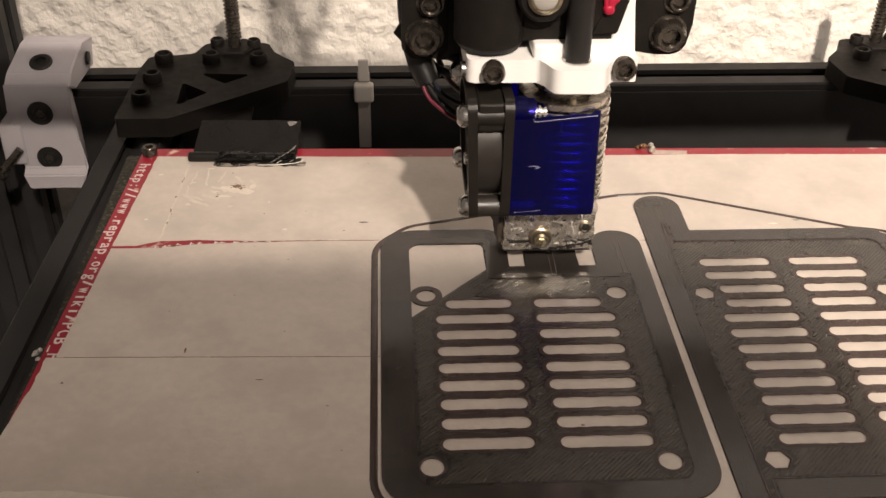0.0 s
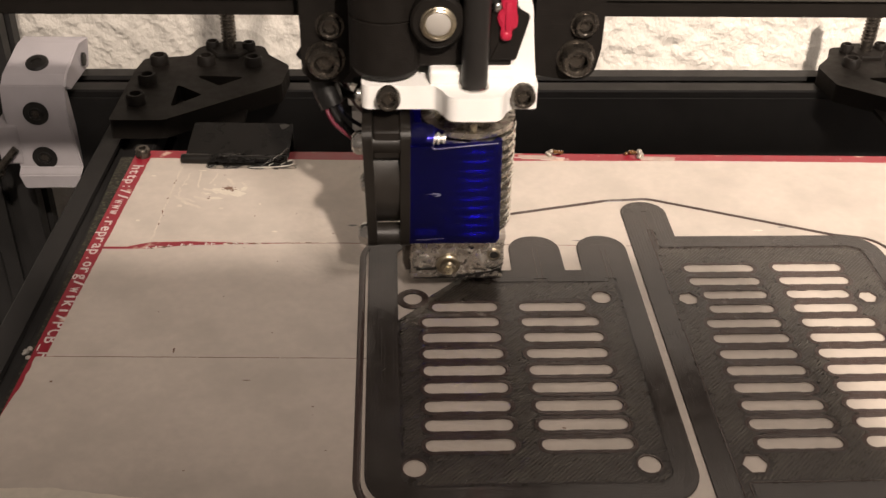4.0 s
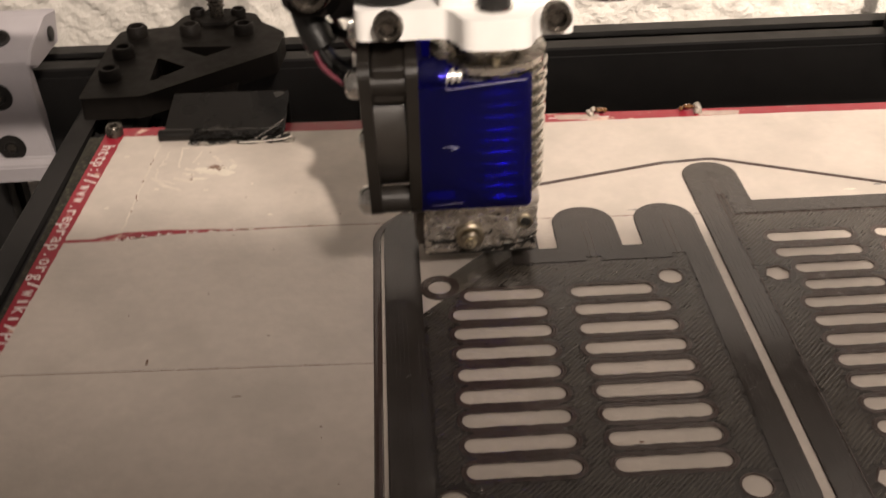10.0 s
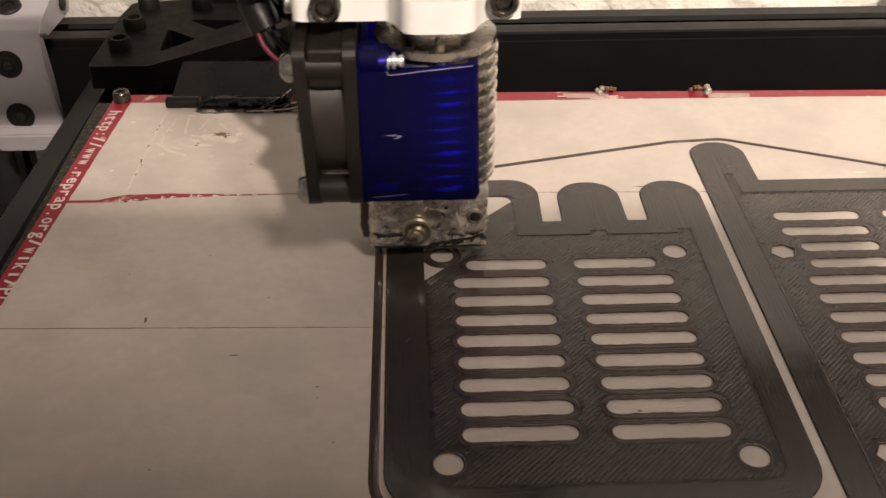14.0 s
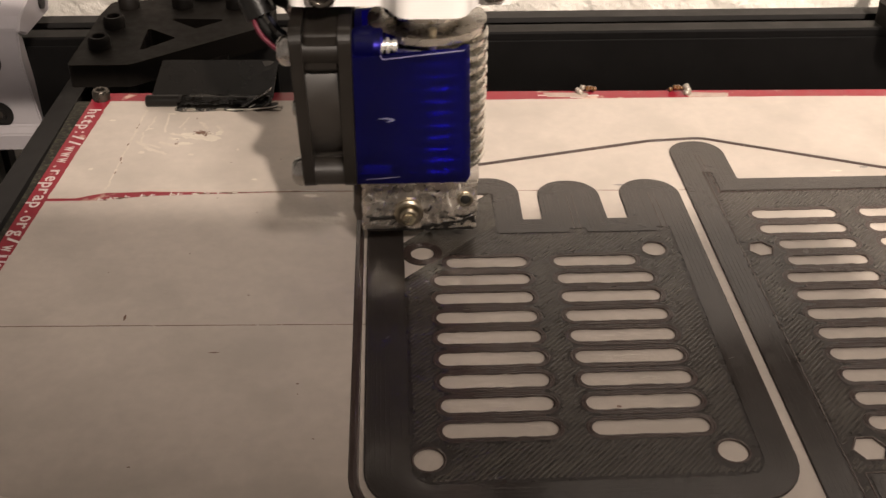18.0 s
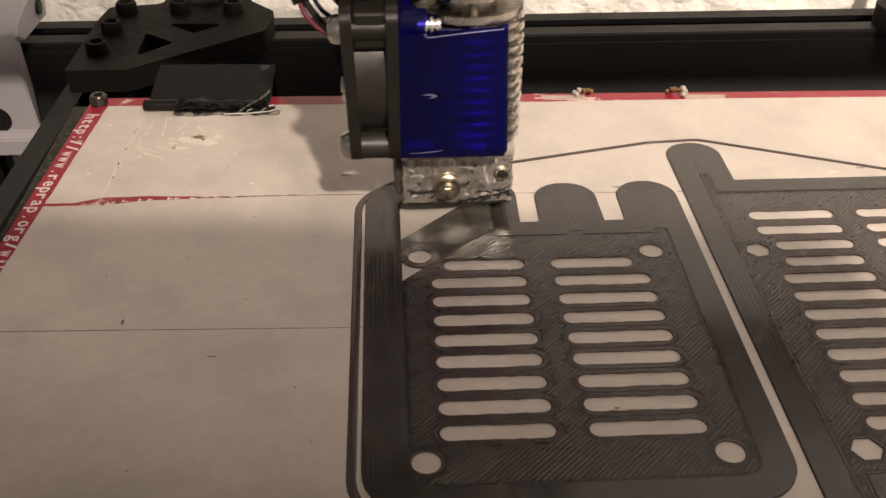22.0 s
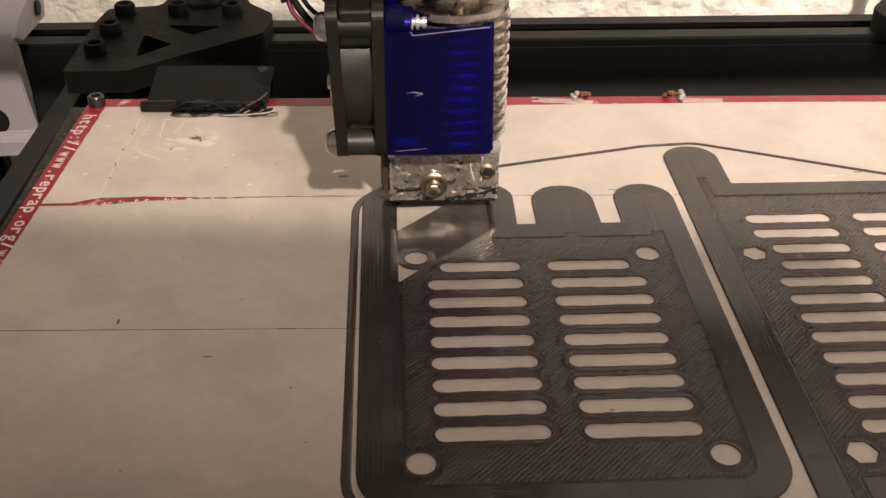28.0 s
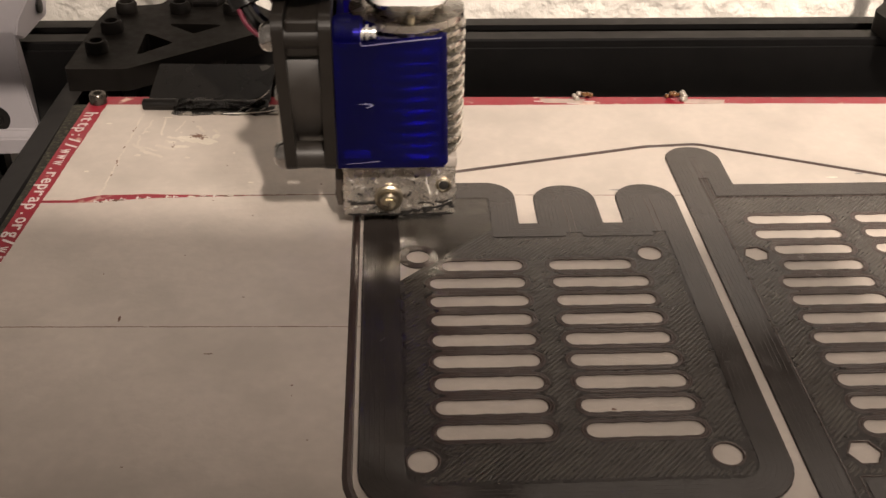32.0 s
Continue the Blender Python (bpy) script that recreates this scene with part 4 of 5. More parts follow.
def binder_clip():
    c = thing("binder_clip", "black clip plate with torn clear tape at the rear bed edge", "clip", at=BED @ pose(0.0315, -0.006, 0))
    bm = plate(rounded([(-15.6, 0, 0.3), (15.2, 0, 0.3), (15.6, 13.4, 0.6), (-14.6, 13.4, 0.6)]), 0, 0.8)
    bmesh.ops.transform(bm, matrix=Matrix.Translation((0, 0.5, 0.8)) @ Matrix.Rotation(radians(20), 4, "X"), verts=bm.verts)
    part("top_jaw", bm, GLOSSBLACK, c)
    part("rolled_edge", cyl((-12.2, -1.2, 1.1), "x", 1.5, 9.0, 0.3), GLOSSBLACK, c, smooth=40)
    part("rolled_edge", cyl((4.0, -0.8, 0.9), "x", 1.2, 22.0, 0.3), GLOSSBLACK, c, smooth=40)
    part("spine", box(-14.5, 12.6, -9, 15.4, 13.3, 5.4, 0.2, 1), PLASTIC, c)
    rnd = random.Random(8)
    loop = [(-8.5 + 25 * k / 12, -3.0 + rnd.uniform(-0.7, 0.5)) for k in range(13)] + [(16.5, -0.6), (-8.5, -0.6)]
    part("torn_lip", plate(loop, -0.2, 0.35), GLOSSBLACK, c, "torn black tape lip under the clip")
    loop = [(-9.2 + 27 * k / 14, -4.6 + rnd.uniform(-0.5, 0.9)) for k in range(15)] + [(18.0, -2.0), (-9.0, -2.2)]
    part("clear_tape", plate(loop, -0.24, -0.12), CLEAR, c, "strip of shiny clear tape at the clip")
    for k in range(2):
        x = 9.5 + 3.4 * k
        part("tape_shred", tube([(x, -3.2 + rnd.uniform(-0.5, 0.5), 0.2), (x + 2, -1.9 + rnd.uniform(-0.5, 0.5), 0.7), (x + 3.2, rnd.uniform(-1.5, 0), 0.8)], 0.13, 6), NYLON, c)
    # tape scraps; the solder-coloured ones stand in for glints on the clear tape
    for k in range(11):
        x = -8.5 + 2.4 * k
        part("tape_scrap_and_glint", plate([(x, -4.4 + rnd.uniform(-0.3, 0.5)), (x + rnd.uniform(1, 2.2), -4.6), (x + 2.0, -3.6 + rnd.uniform(-0.3, 0.8)), (x + 0.4, -3.4)], -0.12, -0.08 + rnd.uniform(0, 0.3)), (CLEAR, SOLDER, GLOSSBLACK)[k % 3], c)
    bm = bmesh.new()
    rows = []
    for a in range(29):
        x = -8.6 + 23.6 * a / 28
        rows.append([bm.verts.new((x, -3.1 + 4.6 * b / 8 + 0.3 * noise.noise((x * 0.5, b * 0.4, 1.0)), 0.5 + 1.5 * math.sin(math.pi * (b + 1) / 11) + 0.8 * noise.noise((x * 0.45, b * 0.5, 4.0)) + 0.4 * noise.noise((x * 1.3, b * 0.9, 7.0)))) for b in range(9)])
    for p, q in zip(rows, rows[1:]):
        for b in range(8):
            bm.faces.new((p[b], q[b], q[b + 1], p[b + 1]))
    bmesh.ops.solidify(bm, geom=list(bm.faces), thickness=0.12)
    part("wrinkled_tape", bm, SHINYTAPE, c, "crumpled shiny black tape along the clip", smooth=40)
    part("tape_sliver", tube([(7.6, -4.0, 0.5), (10.2, -2.6, 1.6), (12.8, -1.0, 2.6), (14.6, 1.2, 3.2), (14.7, 2.6, 3.0)], 0.2, 6), CLEAR, c, "pale sliver of clear tape")
    part("tape_sliver", tube([(4.0, -4.6, 0.2), (10.0, -4.5, 0.3), (15.4, -3.8, 0.5), (17.2, -2.6, 0.6), (17.0, -0.8, 0.7)], 0.15, 6), NYLON, c, "pale sliver of clear tape")
    for x, y in ((-6.0, -4.3), (-3.4, -4.2), (-2.2, -4.4), (1.6, -4.4), (9.8, -4.2), (12.6, -4.1)):
        bm = bmesh.new()
        bmesh.ops.create_icosphere(bm, subdivisions=1, radius=rnd.uniform(0.28, 0.5), matrix=Matrix.Translation((x, y, 0.05)) @ Matrix.Diagonal((1.5, 0.8, 0.6, 1)))
        part("glint_drop", bm, CLEAR, c, smooth=60)
    part("scratch", plate([(12.3, 10.6), (13.6, 11.2), (14.6, 12.4), (13.2, 12.8), (11.4, 12.5)], 0, 0.06), DUST, c).matrix_basis = Matrix.Translation((0, 0.0005, 0.00162)) @ Matrix.Rotation(radians(20), 4, "X")
    return c


def solder_joint(x, label, flip):
    s = thing("solder_joint", label, "solder joint", "solder joints", at=BED @ pose(x * MM, -0.0008, -0.0003))
    rnd = random.Random(int(x))
    bm = bmesh.new()
    for k in range(5):
        bmesh.ops.create_icosphere(bm, subdivisions=2, radius=rnd.uniform(0.55, 1.0), matrix=Matrix.Translation((rnd.uniform(-0.8, 1.0), rnd.uniform(-0.4, 0.8), 0.4 + 0.36 * k)))
    part("blob", bm, SOLDER, s, smooth=60)
    bm = bmesh.new()
    for k in range(4):
        bmesh.ops.create_icosphere(bm, subdivisions=2, radius=rnd.uniform(0.5, 0.9), matrix=Matrix.Translation((flip * (1.2 + 0.9 * k), rnd.uniform(0.2, 1.4), 0.9 + rnd.uniform(-0.2, 1.2))))
    part("flux", bm, AMBER, s, "amber flux residue", smooth=60)
    part("pad", plate([(-4.5 * flip - 4, -1.6), (-4.5 * flip + 6, -1.8), (-4.5 * flip + 7, 0.6), (-4.5 * flip - 5, 0.9)], -0.05, 0.05), SMEAR, s, "smear of flux on the pad")
    part("wire_end", tube(curve_points([(flip * 2.2, 1.2, 0.9), (flip * 3.4, 2.2, 0.2), (flip * 4.5, 3.6, -2), (flip * 5, 5, -10)]), 0.5), WIRE_RED, s)
    return s


def cable_tie():
    z = thing("cable_tie", "white nylon cable tie round the rear rail", "cable tie", at=pose(-0.0160, 0.2085, -0.0195))
    part("strap", box(-2.3, -0.4, -20, 2.3, 0.8, 11, 0.3), CAPGREY, z, "greyish translucent strap")
    part("head", box(-3.6, -4.0, 0.5, 3.6, 0.2, 7.5, 0.9), NYLON, z)
    part("tail", box(-1.9, -1.4, 8, 1.9, -0.4, 16.5, 0.3), NYLON, z)
    return z


# ---- moving print head and its cross rail; head space has the nozzle tip at the origin ----
def print_head():
    h = thing("print_head", "printer hot end with blue fan shroud, black fan and white mount", "print head")
    bm = box(-13.2, -5.6, 3.2, 9.6, 10.2, 14.8, 0.5)
    bmesh.ops.subdivide_edges(bm, edges=[e for e in bm.edges if e.calc_length() > 3], cuts=18, use_grid_fill=True)
    for v in bm.verts:
        v.co += noise.noise_vector(v.co * 0.35) * 0.35 + noise.noise_vector(v.co * 1.0) * 0.36 + noise.noise_vector(v.co * 2.3) * 0.14
    block = part("heater_block", bm, FOIL, h, "foil-wrapped heater block with burnt plastic spots", smooth=25)
    bm = box(-14.9, -4.2, 4.6, -13.2, 9.5, 14.6, 0.3)
    bmesh.ops.subdivide_edges(bm, edges=[e for e in bm.edges if e.calc_length() > 3], cuts=9, use_grid_fill=True)
    for v in bm.verts:
        v.co += noise.noise_vector(v.co * 0.4) * 0.5 + noise.noise_vector(v.co * 1.1) * 0.25
    part("wrapped_side", bm, BROWN_WRAP, h, "dark brown wrapping on the side of the block", smooth=30)
    part("nozzle", turned((0, 0, 0), "z", [(0, 0.5), (1.2, 1.4), (1.5, 3.4), (3.6, 3.4)], 6), BRASS, h, "brass nozzle")
    part("charred_underside", box(-12.1, -5.3, 2.7, 9.4, 9.9, 3.4, 0.3), DEEP, h, "charred underside of the heater block")
    stub = part("heater_screw", turned((-3.9, -5.4, 7.4), "y", [(-0.5, 2.9), (0.9, 2.9), (1.2, 2.5), (1.2, 2.1), (0.8, 2.0)], 24), BRASS, h, "brass screw stub on the heater block", smooth=30)
    part("stub_body", turned((-3.9, -6.0, 7.2), "y", [(0, 1.9), (1.4, 1.85), (1.8, 1.5)], 22), BRASS, stub, smooth=30)
    part("stub_end", turned((-3.9, -7.7, 7.0), "y", [(0, 1.35), (0.5, 1.25), (0.6, 0.6)], 6), BRIGHTBRASS, stub, "worn bright end of the screw")
    part("clamp_slot", box(-11.8, -6.1, 5.9, -6.6, -5.0, 6.4, 0.1, 2, None, Matrix.Rotation(radians(-3), 4, "Y")), DEEP, h)
    ring = part("clamp_ring", turned((7.3, -5.5, 10.2), "y", [(-0.2, 1.6), (0.5, 1.6), (0.7, 1.2), (0.4, 1.0)], 20), BRASS, h, "dark screw in a bronze ring", smooth=40)
    part("clamp_screw", turned((7.3, -5.7, 10.2), "y", [(-0.2, 1.05), (0.35, 1.0), (0.5, 0.5)], 16), DEEP, ring, smooth=50)
    rnd = random.Random(4)
    def mark(name, mat, line, w, lift=0.16):
        """A ragged smear along a line on the block's front face."""
        up, down = [], []
        for x, _, z in curve_points([(x, 0, z) for x, z in line], 5):
            up.append((x + rnd.uniform(-0.12, 0.12), z + w * rnd.uniform(0.15, 1.0)))
            down.append((x + rnd.uniform(-0.12, 0.12), z - w * rnd.uniform(0.15, 1.0)))
        bm = plate(up + down[::-1], 0, lift)
        bmesh.ops.transform(bm, matrix=Matrix.Translation((0, -5.72, 0)) @ Matrix.Rotation(radians(90), 4, "X"), verts=bm.verts)
        return part(name, bm, mat, h)
    for line, w in (([(-1.4, 3.9), (1.6, 4.2), (3.8, 4.7), (6.2, 5.0), (9.2, 6.1)], 0.55), ([(2.2, 5.9), (3.8, 6.1), (5.4, 5.6)], 0.3), ([(5.6, 6.3), (7.4, 6.2), (9.2, 7.2)], 0.28),
                    ([(-12.4, 3.6), (-8.6, 3.4), (-6.8, 3.7)], 0.3), ([(-12.4, 6.5), (-9.6, 6.2), (-6.9, 6.4)], 0.32), ([(-7.4, 4.6), (-6.4, 5.6), (-6.0, 6.6)], 0.3)):
        mark("burnt_edge", DEEP, line, w)
    for line, w in (([(1.0, 12.9), (1.6, 12.1), (2.3, 12.3)], 0.24), ([(1.0, 11.2), (1.5, 10.6)], 0.3), ([(-0.2, 7.6), (0.7, 8.3)], 0.35), ([(-11.4, 10.6), (-10.8, 9.6)], 0.2), ([(-10.2, 8.3), (-9.2, 8.0)], 0.2), ([(-8.6, 11.8), (-8.0, 10.8)], 0.2), ([(-7.4, 9.2), (-6.9, 10.0)], 0.2), ([(3.2, 7.6), (4.0, 7.1)], 0.22)):
        mark("burnt_spot", DEEP, line, w)
    for line, w in (([(-11.8, 11.6), (-11.0, 11.0)], 0.25), ([(-9.6, 9.4), (-8.8, 9.9)], 0.25), ([(-6.8, 11.4), (-6.2, 10.6)], 0.25), ([(-11.6, 4.9), (-10.4, 5.2)], 0.25), ([(-8.4, 4.3), (-7.8, 5.2)], 0.22), ([(6.0, 5.6), (6.9, 5.7)], 0.2), ([(3.0, 5.2), (4.4, 5.4)], 0.18), ([(8.3, 6.4), (9.0, 6.6)], 0.2)):
        mark("foil_flake", BRIGHTSTEEL, line, w, 0.28)
    for k in range(12):
        bm = bmesh.new()
        bmesh.ops.create_icosphere(bm, subdivisions=2, radius=1.0)
        for v in bm.verts:
            v.co *= 1 + 0.5 * noise.noise(v.co * 1.9 + Vector((k * 3.1, 0, 0)))
        bmesh.ops.transform(bm, matrix=Matrix.Translation((-0.4 + 0.85 * k + rnd.uniform(-0.4, 0.4), -5.5, 3.5 + 0.14 * k + rnd.uniform(-0.3, 0.4))) @ Matrix.Rotation(rnd.uniform(-0.6, 0.6), 4, "Y") @ Matrix.Diagonal((rnd.uniform(0.5, 1.3), 0.35, rnd.uniform(0.2, 0.45), 1)), verts=bm.verts)
        part("charred_lump", bm, (DEEP, FOIL, DEEP)[k % 3], h, smooth=50)
    for x0, x1 in ((3.6, 4.6), (6.2, 5.9)):
        part("pale_drip", tube([(x0, -5.75, 13.5), (x0 + 0.2, -5.85, 10.8), (x1, -5.8, 8.0)], 0.17, 6), NYLON, h)
    part("insulation_strip", box(-12.2, -6.6, 14.3, 9.9, 10, 16.6, 0.5, 2, None, Matrix.Rotation(radians(-2), 4, "Y")), GASKET, h, "greyish insulation strip over the heater block", smooth=40)
    # heatsink
    part("core", cyl((0.5, 1.1, 31), "z", 6.5, 30), ALUFIN, h)
    for k in range(11):
        part("fin", cyl((0.5, 1.1, 18.2 + 2.45 * k), "z", 11.0, 1.2, 0.2, 44), ALUFIN, h, smooth=40)
    part("collar", turned((0, 0, 45.2), "z", [(-0.5, 11.0), (0.9, 11.0), (1.2, 8.2), (1.3, 6.4), (2.4, 6.4), (2.5, 8.0), (3.8, 8.0), (4.0, 6.0), (9, 6.0)], 44), ALUFIN, h, "stepped aluminium neck", smooth=30)
    part("grub_screw", cyl((0.6, -9.4, 45.4), "z", 0.8, 4.2, 0.2), BRIGHTBRASS, h, smooth=40)
    # fan shroud: an open box with a curved nose towards the heatsink
    def shroud_wall(outline):
        bm = plate([(x + 0.7, y) for x, y in outline], 17.7, 44.6)
        for v in bm.verts:
            if v.co.z > 30:
                v.co.z = 43.0 + 0.085 * (v.co.x + 9) + (0.5 if v.co.x < -12 else 0)
                if v.co.x > 4:
                    v.co.x -= 0.7
        return bm
    shroud = part("fan_shroud", shroud_wall([(-14.28, -12.0), (5.2, -12.0), (6.6, -11.2), (7.2, -9.6), (6.2, -9.2), (4.6, -10.8), (-14.28, -10.9)]), BLUE, h, "blue translucent plastic fan shroud", smooth=40)
    shroud.visible_shadow = False
    part("shroud_back", shroud_wall([(-14.28, -10.8), (-13.0, -10.8), (-13.0, 10.9), (4.6, 10.8), (6.2, 9.2), (7.2, 9.6), (6.6, 11.2), (5.2, 12.0), (-14.28, 12.0)]), BLUE, shroud, smooth=40)
    lip = part("shroud_lip", tube(curve_points([(-8.9, -12.0, 44.6), (-8.5, -12.1, 43.2), (-7.7, -12.1, 42.9), (-2.3, -12.1, 43.5), (6.1, -12.0, 44.3)], 6), 0.16, 8), RIM_GLINT, shroud, "rim of the shroud, its caught light coloured pale", smooth=60)
    for name, ob in (("shroud_floor", box(-13.58, -11.8, 17.5, 7.1, 11.8, 18.4, 0.2)), ("shroud_ear", box(-13.58, -12.0, 42.0, -9.5, -8.5, 48.2, 1.2, 3)), ("shroud_post", cyl((-10.9, -10.4, 45.4), "x", 2.5, 5.5, 0.4))):
        part(name, ob, BLUE, shroud, smooth=40).visible_shadow = name == "shroud_floor"
    # bright strip added behind the wall for the glint low on the shroud
    part("shroud_glint", box(-12.4, -10.86, 19.2, -7.2, -10.3, 20.9, 0.1), BRIGHTSTEEL, h, "made-up bright strip behind the shroud wall, gives its low glint")
    part("shroud_screw", turned((-7.2, -11.4, 45.2), "x", [(-2.6, 0.8), (-1.5, 0.8), (-1.4, 1.5), (-1.0, 1.5), (-0.9, 0.9), (-0.5, 0.9), (-0.4, 1.45), (0.1, 1.45), (0.2, 0.9), (0.7, 0.9), (0.8, 1.2), (1.4, 1.1), (1.6, 0.7)], 14), BRIGHTSTEEL, h, "bright coarse-threaded screw end", smooth=30)
    part("low_glint_line", tube([(-11.9, -12.0, 18.6), (-9, -12.03, 18.8), (-5.6, -12.0, 19.1)], 0.07, 6), RIM_GLINT, shroud, "pale line low on the shroud, coloured in for caught light")
    bm = plate([(-10.2, 31.25), (-8.6, 31.5), (-7.4, 31.3), (-7.0, 31.0), (-7.9, 30.6), (-8.7, 30.6), (-7.7, 31.0), (-8.7, 31.2)], 0, 0.06)
    bmesh.ops.transform(bm, matrix=Matrix.Translation((0.7, -12.05, 0)) @ Matrix.Rotation(radians(90), 4, "X"), verts=bm.verts)
    part("scratch", bm, SCUFF, shroud, "pale scratch on the shroud")
    # fan
    square = rounded([(-15.4, -15, 2.6), (15.4, -15, 2.6), (15.4, 15, 2.6), (-15.4, 15, 2.6)])
    fan = part("fan_flange", plate(square, -1.1, 1.1, [circle(0, 0, 13.6, 40)]), FANBLACK, h)
    fan.matrix_basis = pose(-0.0226, -0.0015, 0.0344, 0, 88, 0)
    f2 = new("fan_flange", fan.data)
    f2.parent = h
    f2.matrix_basis = pose(-0.0147, -0.0015, 0.0344, 0, 90, 0)
    bm = bmesh.new()
    turned((-18.5, -1.5, 34.4), "x", [(-3.9, 13.6), (-3.9, 14.4), (3.4, 14.4), (3.4, 13.6), (-3.9, 13.6)], 44, bm)
    part("fan_housing", bm, FAN_LIT, h, "satin fan housing, its lit tone put into the colour", smooth=40)
    part("fan_hub", cyl((-18.5, -1.5, 34.4), "x", 7.5, 7.5, 0.6), FANBLACK, h, smooth=40)
    for k in range(7):
        bm = box(-2.8, -0.4, 7, 2.8, 0.4, 13.2)
        bmesh.ops.transform(bm, matrix=Matrix.Translation((-18.5, -1.5, 34.4)) @ Matrix.Rotation(k * 2 * math.pi / 7, 4, "X") @ Matrix.Rotation(radians(35), 4, "Z"), verts=bm.verts)
        part("fan_blade", bm, FANBLACK, h)
    for y in (-13.5, 10.5):
        for z in (21.6, 45.4):
            # lower posts take the lighter copy, upper ones stay black
            part("fan_post", cyl((-18.9, y, z), "x", 2.6, 6.8, 0), FAN_LIT if z < 30 else FANBLACK, h, smooth=40)
            part("fan_screw", turned((-23.3 if z < 30 else -24.3, y, z), "x", [(0.4, 2.75), (-0.7, 2.75), (-1.5, 2.4), (-2.1, 1.6), (-2.2, 1.05), (-1.4, 0.95)], 22), ZINC, h, "domed zinc screw", smooth=60)
    part("fan_corner", box(-21.9, -15.6, 42.2, -15.7, 12.6, 49.2, 0.6), FANBLACK, h)
    part("fan_boss", cyl((-23.7, -13, 34.2), "x", 1.4, 1.6, 0.2), ZINC, h, smooth=50)
    # white mount
    outer = rounded([(-24.2, -11, 2), (-8.2, -11, 1.5), (-6.8, -13.5, 2.5), (-5.4, -17.2, 3), (5.6, -17.2, 3), (7.2, -13, 2.5), (8.6, -11, 1.5), (14.2, -11, 1.0), (14.2, 9, 1), (-24.2, 9, 1)], 6)
    mount = part("mount_plate", plate(outer, 52.2, 57.7), WHITE, h, "white 3D-printed hot-end mount", smooth=30)
    part("mount_web", box(-9.5, -10.4, 57.4, 9.0, 6, 61.0, 0.8, 3), WHITE, mount, smooth=40)
    bm = plate([(8.3, 57), (8.4, 66), (8.5, 78), (8.8, 84), (11.0, 84), (11.2, 78), (12.4, 74), (12.9, 68), (13.5, 62), (14.2, 56)], 0, 4)
    bmesh.ops.transform(bm, matrix=Matrix.Translation((0, -3.6, 0)) @ Matrix.Rotation(radians(90), 4, "X"), verts=bm.verts)
    bmesh.ops.bevel(bm, geom=list(bm.edges), offset=0.3, segments=2, affect="EDGES")
    part("mount_gusset", bm, WHITE, mount, smooth=40)
    for x, z in ((-18.4, 55.2), (10.9, 55.8)):
        socket_screw("mount_screw", (x, -11, z), "y", 2.65, h, head=2.6)
    part("side_washer", cyl((-24.8, -8, 54.4), "x", 1.8, 1.2, 0.2), ZINC, h)
    # carriage above the mount
    part("feed_tube", cyl((0.1, -11.4, 85), "z", 2.9, 56.5, 0.3), PLASTIC, h, "black filament feed tube", smooth=40)
    part("tube_ring", turned((0.1, -11.4, 57.9), "z", [(-0.4, 3.3), (0.2, 3.3), (0.4, 2.9)], 28), ZINC, h)
    part("motor_cup", turned((-18.8, -3.2, 57.8), "z", [(0, 5.6), (0.7, 7.0), (2.2, 8.0), (13.6, 8.1), (13.8, 7.8), (14.2, 8.1), (52, 8.4)], 40), LAYERED, h, "rounded black printed cup", smooth=30)
    part("carriage_body", box(-12.5, -7.6, 60.5, 8.6, 8, 110, 1.0), LAYERED, h)
    part("boss", turned((-8, -7, 72.4), "y", [(0, 6.0), (4.4, 5.8), (5.0, 5.2), (5.0, 3.6)], 32), LAYERED, h, smooth=40)
    part("boss_rim", box(-13.4, -10, 77.0, -2.6, -7, 80.5, 1.0), LAYERED, h)
    part("bearing_ring", turned((-8, -12.2, 72.4), "y", [(0, 3.8), (0.6, 3.75), (0.8, 3.35), (1.2, 3.3), (1.4, 2.95), (1.0, 2.7)], 32), BRASS, h, "tarnished bronze ring", smooth=30)
    part("button", turned((-8, -12.2, 72.6), "y", [(0, 2.7), (1.0, 2.6), (1.4, 1.9)], 24), CAPGREY, h, "white round end cap", smooth=50)
    bm = plate([(3.2, 62.4), (9.2, 62.6), (11.8, 72.6), (9.2, 74.2), (8.7, 76.5), (8.8, 104), (3.2, 104)], 0, 5.6)
    bmesh.ops.transform(bm, matrix=Matrix.Translation((0, -3, 0)) @ Matrix.Rotation(radians(90), 4, "X"), verts=bm.verts)
    bmesh.ops.bevel(bm, geom=list(bm.edges), offset=0.3, segments=2, affect="EDGES")
    part("latch", bm, LAYERED, h, "black latch with a slanted edge", smooth=40)
    bm = plate([(5.5, 82), (5.2, 76.9), (5.5, 74.3), (4.5, 72.9), (4.8, 71.7), (5.6, 70.1), (5.3, 68.4), (5.8, 67.4), (7.4, 67.3), (8.0, 68.1), (7.8, 69.9), (8.8, 70.2), (9.1, 72.0), (8.6, 74.3), (8.5, 82)], 0, 1.1)
    bmesh.ops.transform(bm, matrix=Matrix.Translation((0, -8.5, 0)) @ Matrix.Rotation(radians(90), 4, "X"), verts=bm.verts)
    bmesh.ops.bevel(bm, geom=list(bm.edges), offset=0.3, segments=3, affect="EDGES")
    red = part("red_tab", bm, PINK, h, "bright red plastic tab", smooth=40)
    part("tab_rib", box(6.3, -9.9, 68.4, 7.4, -9.5, 76, 0.15), PINK, red, smooth=40)
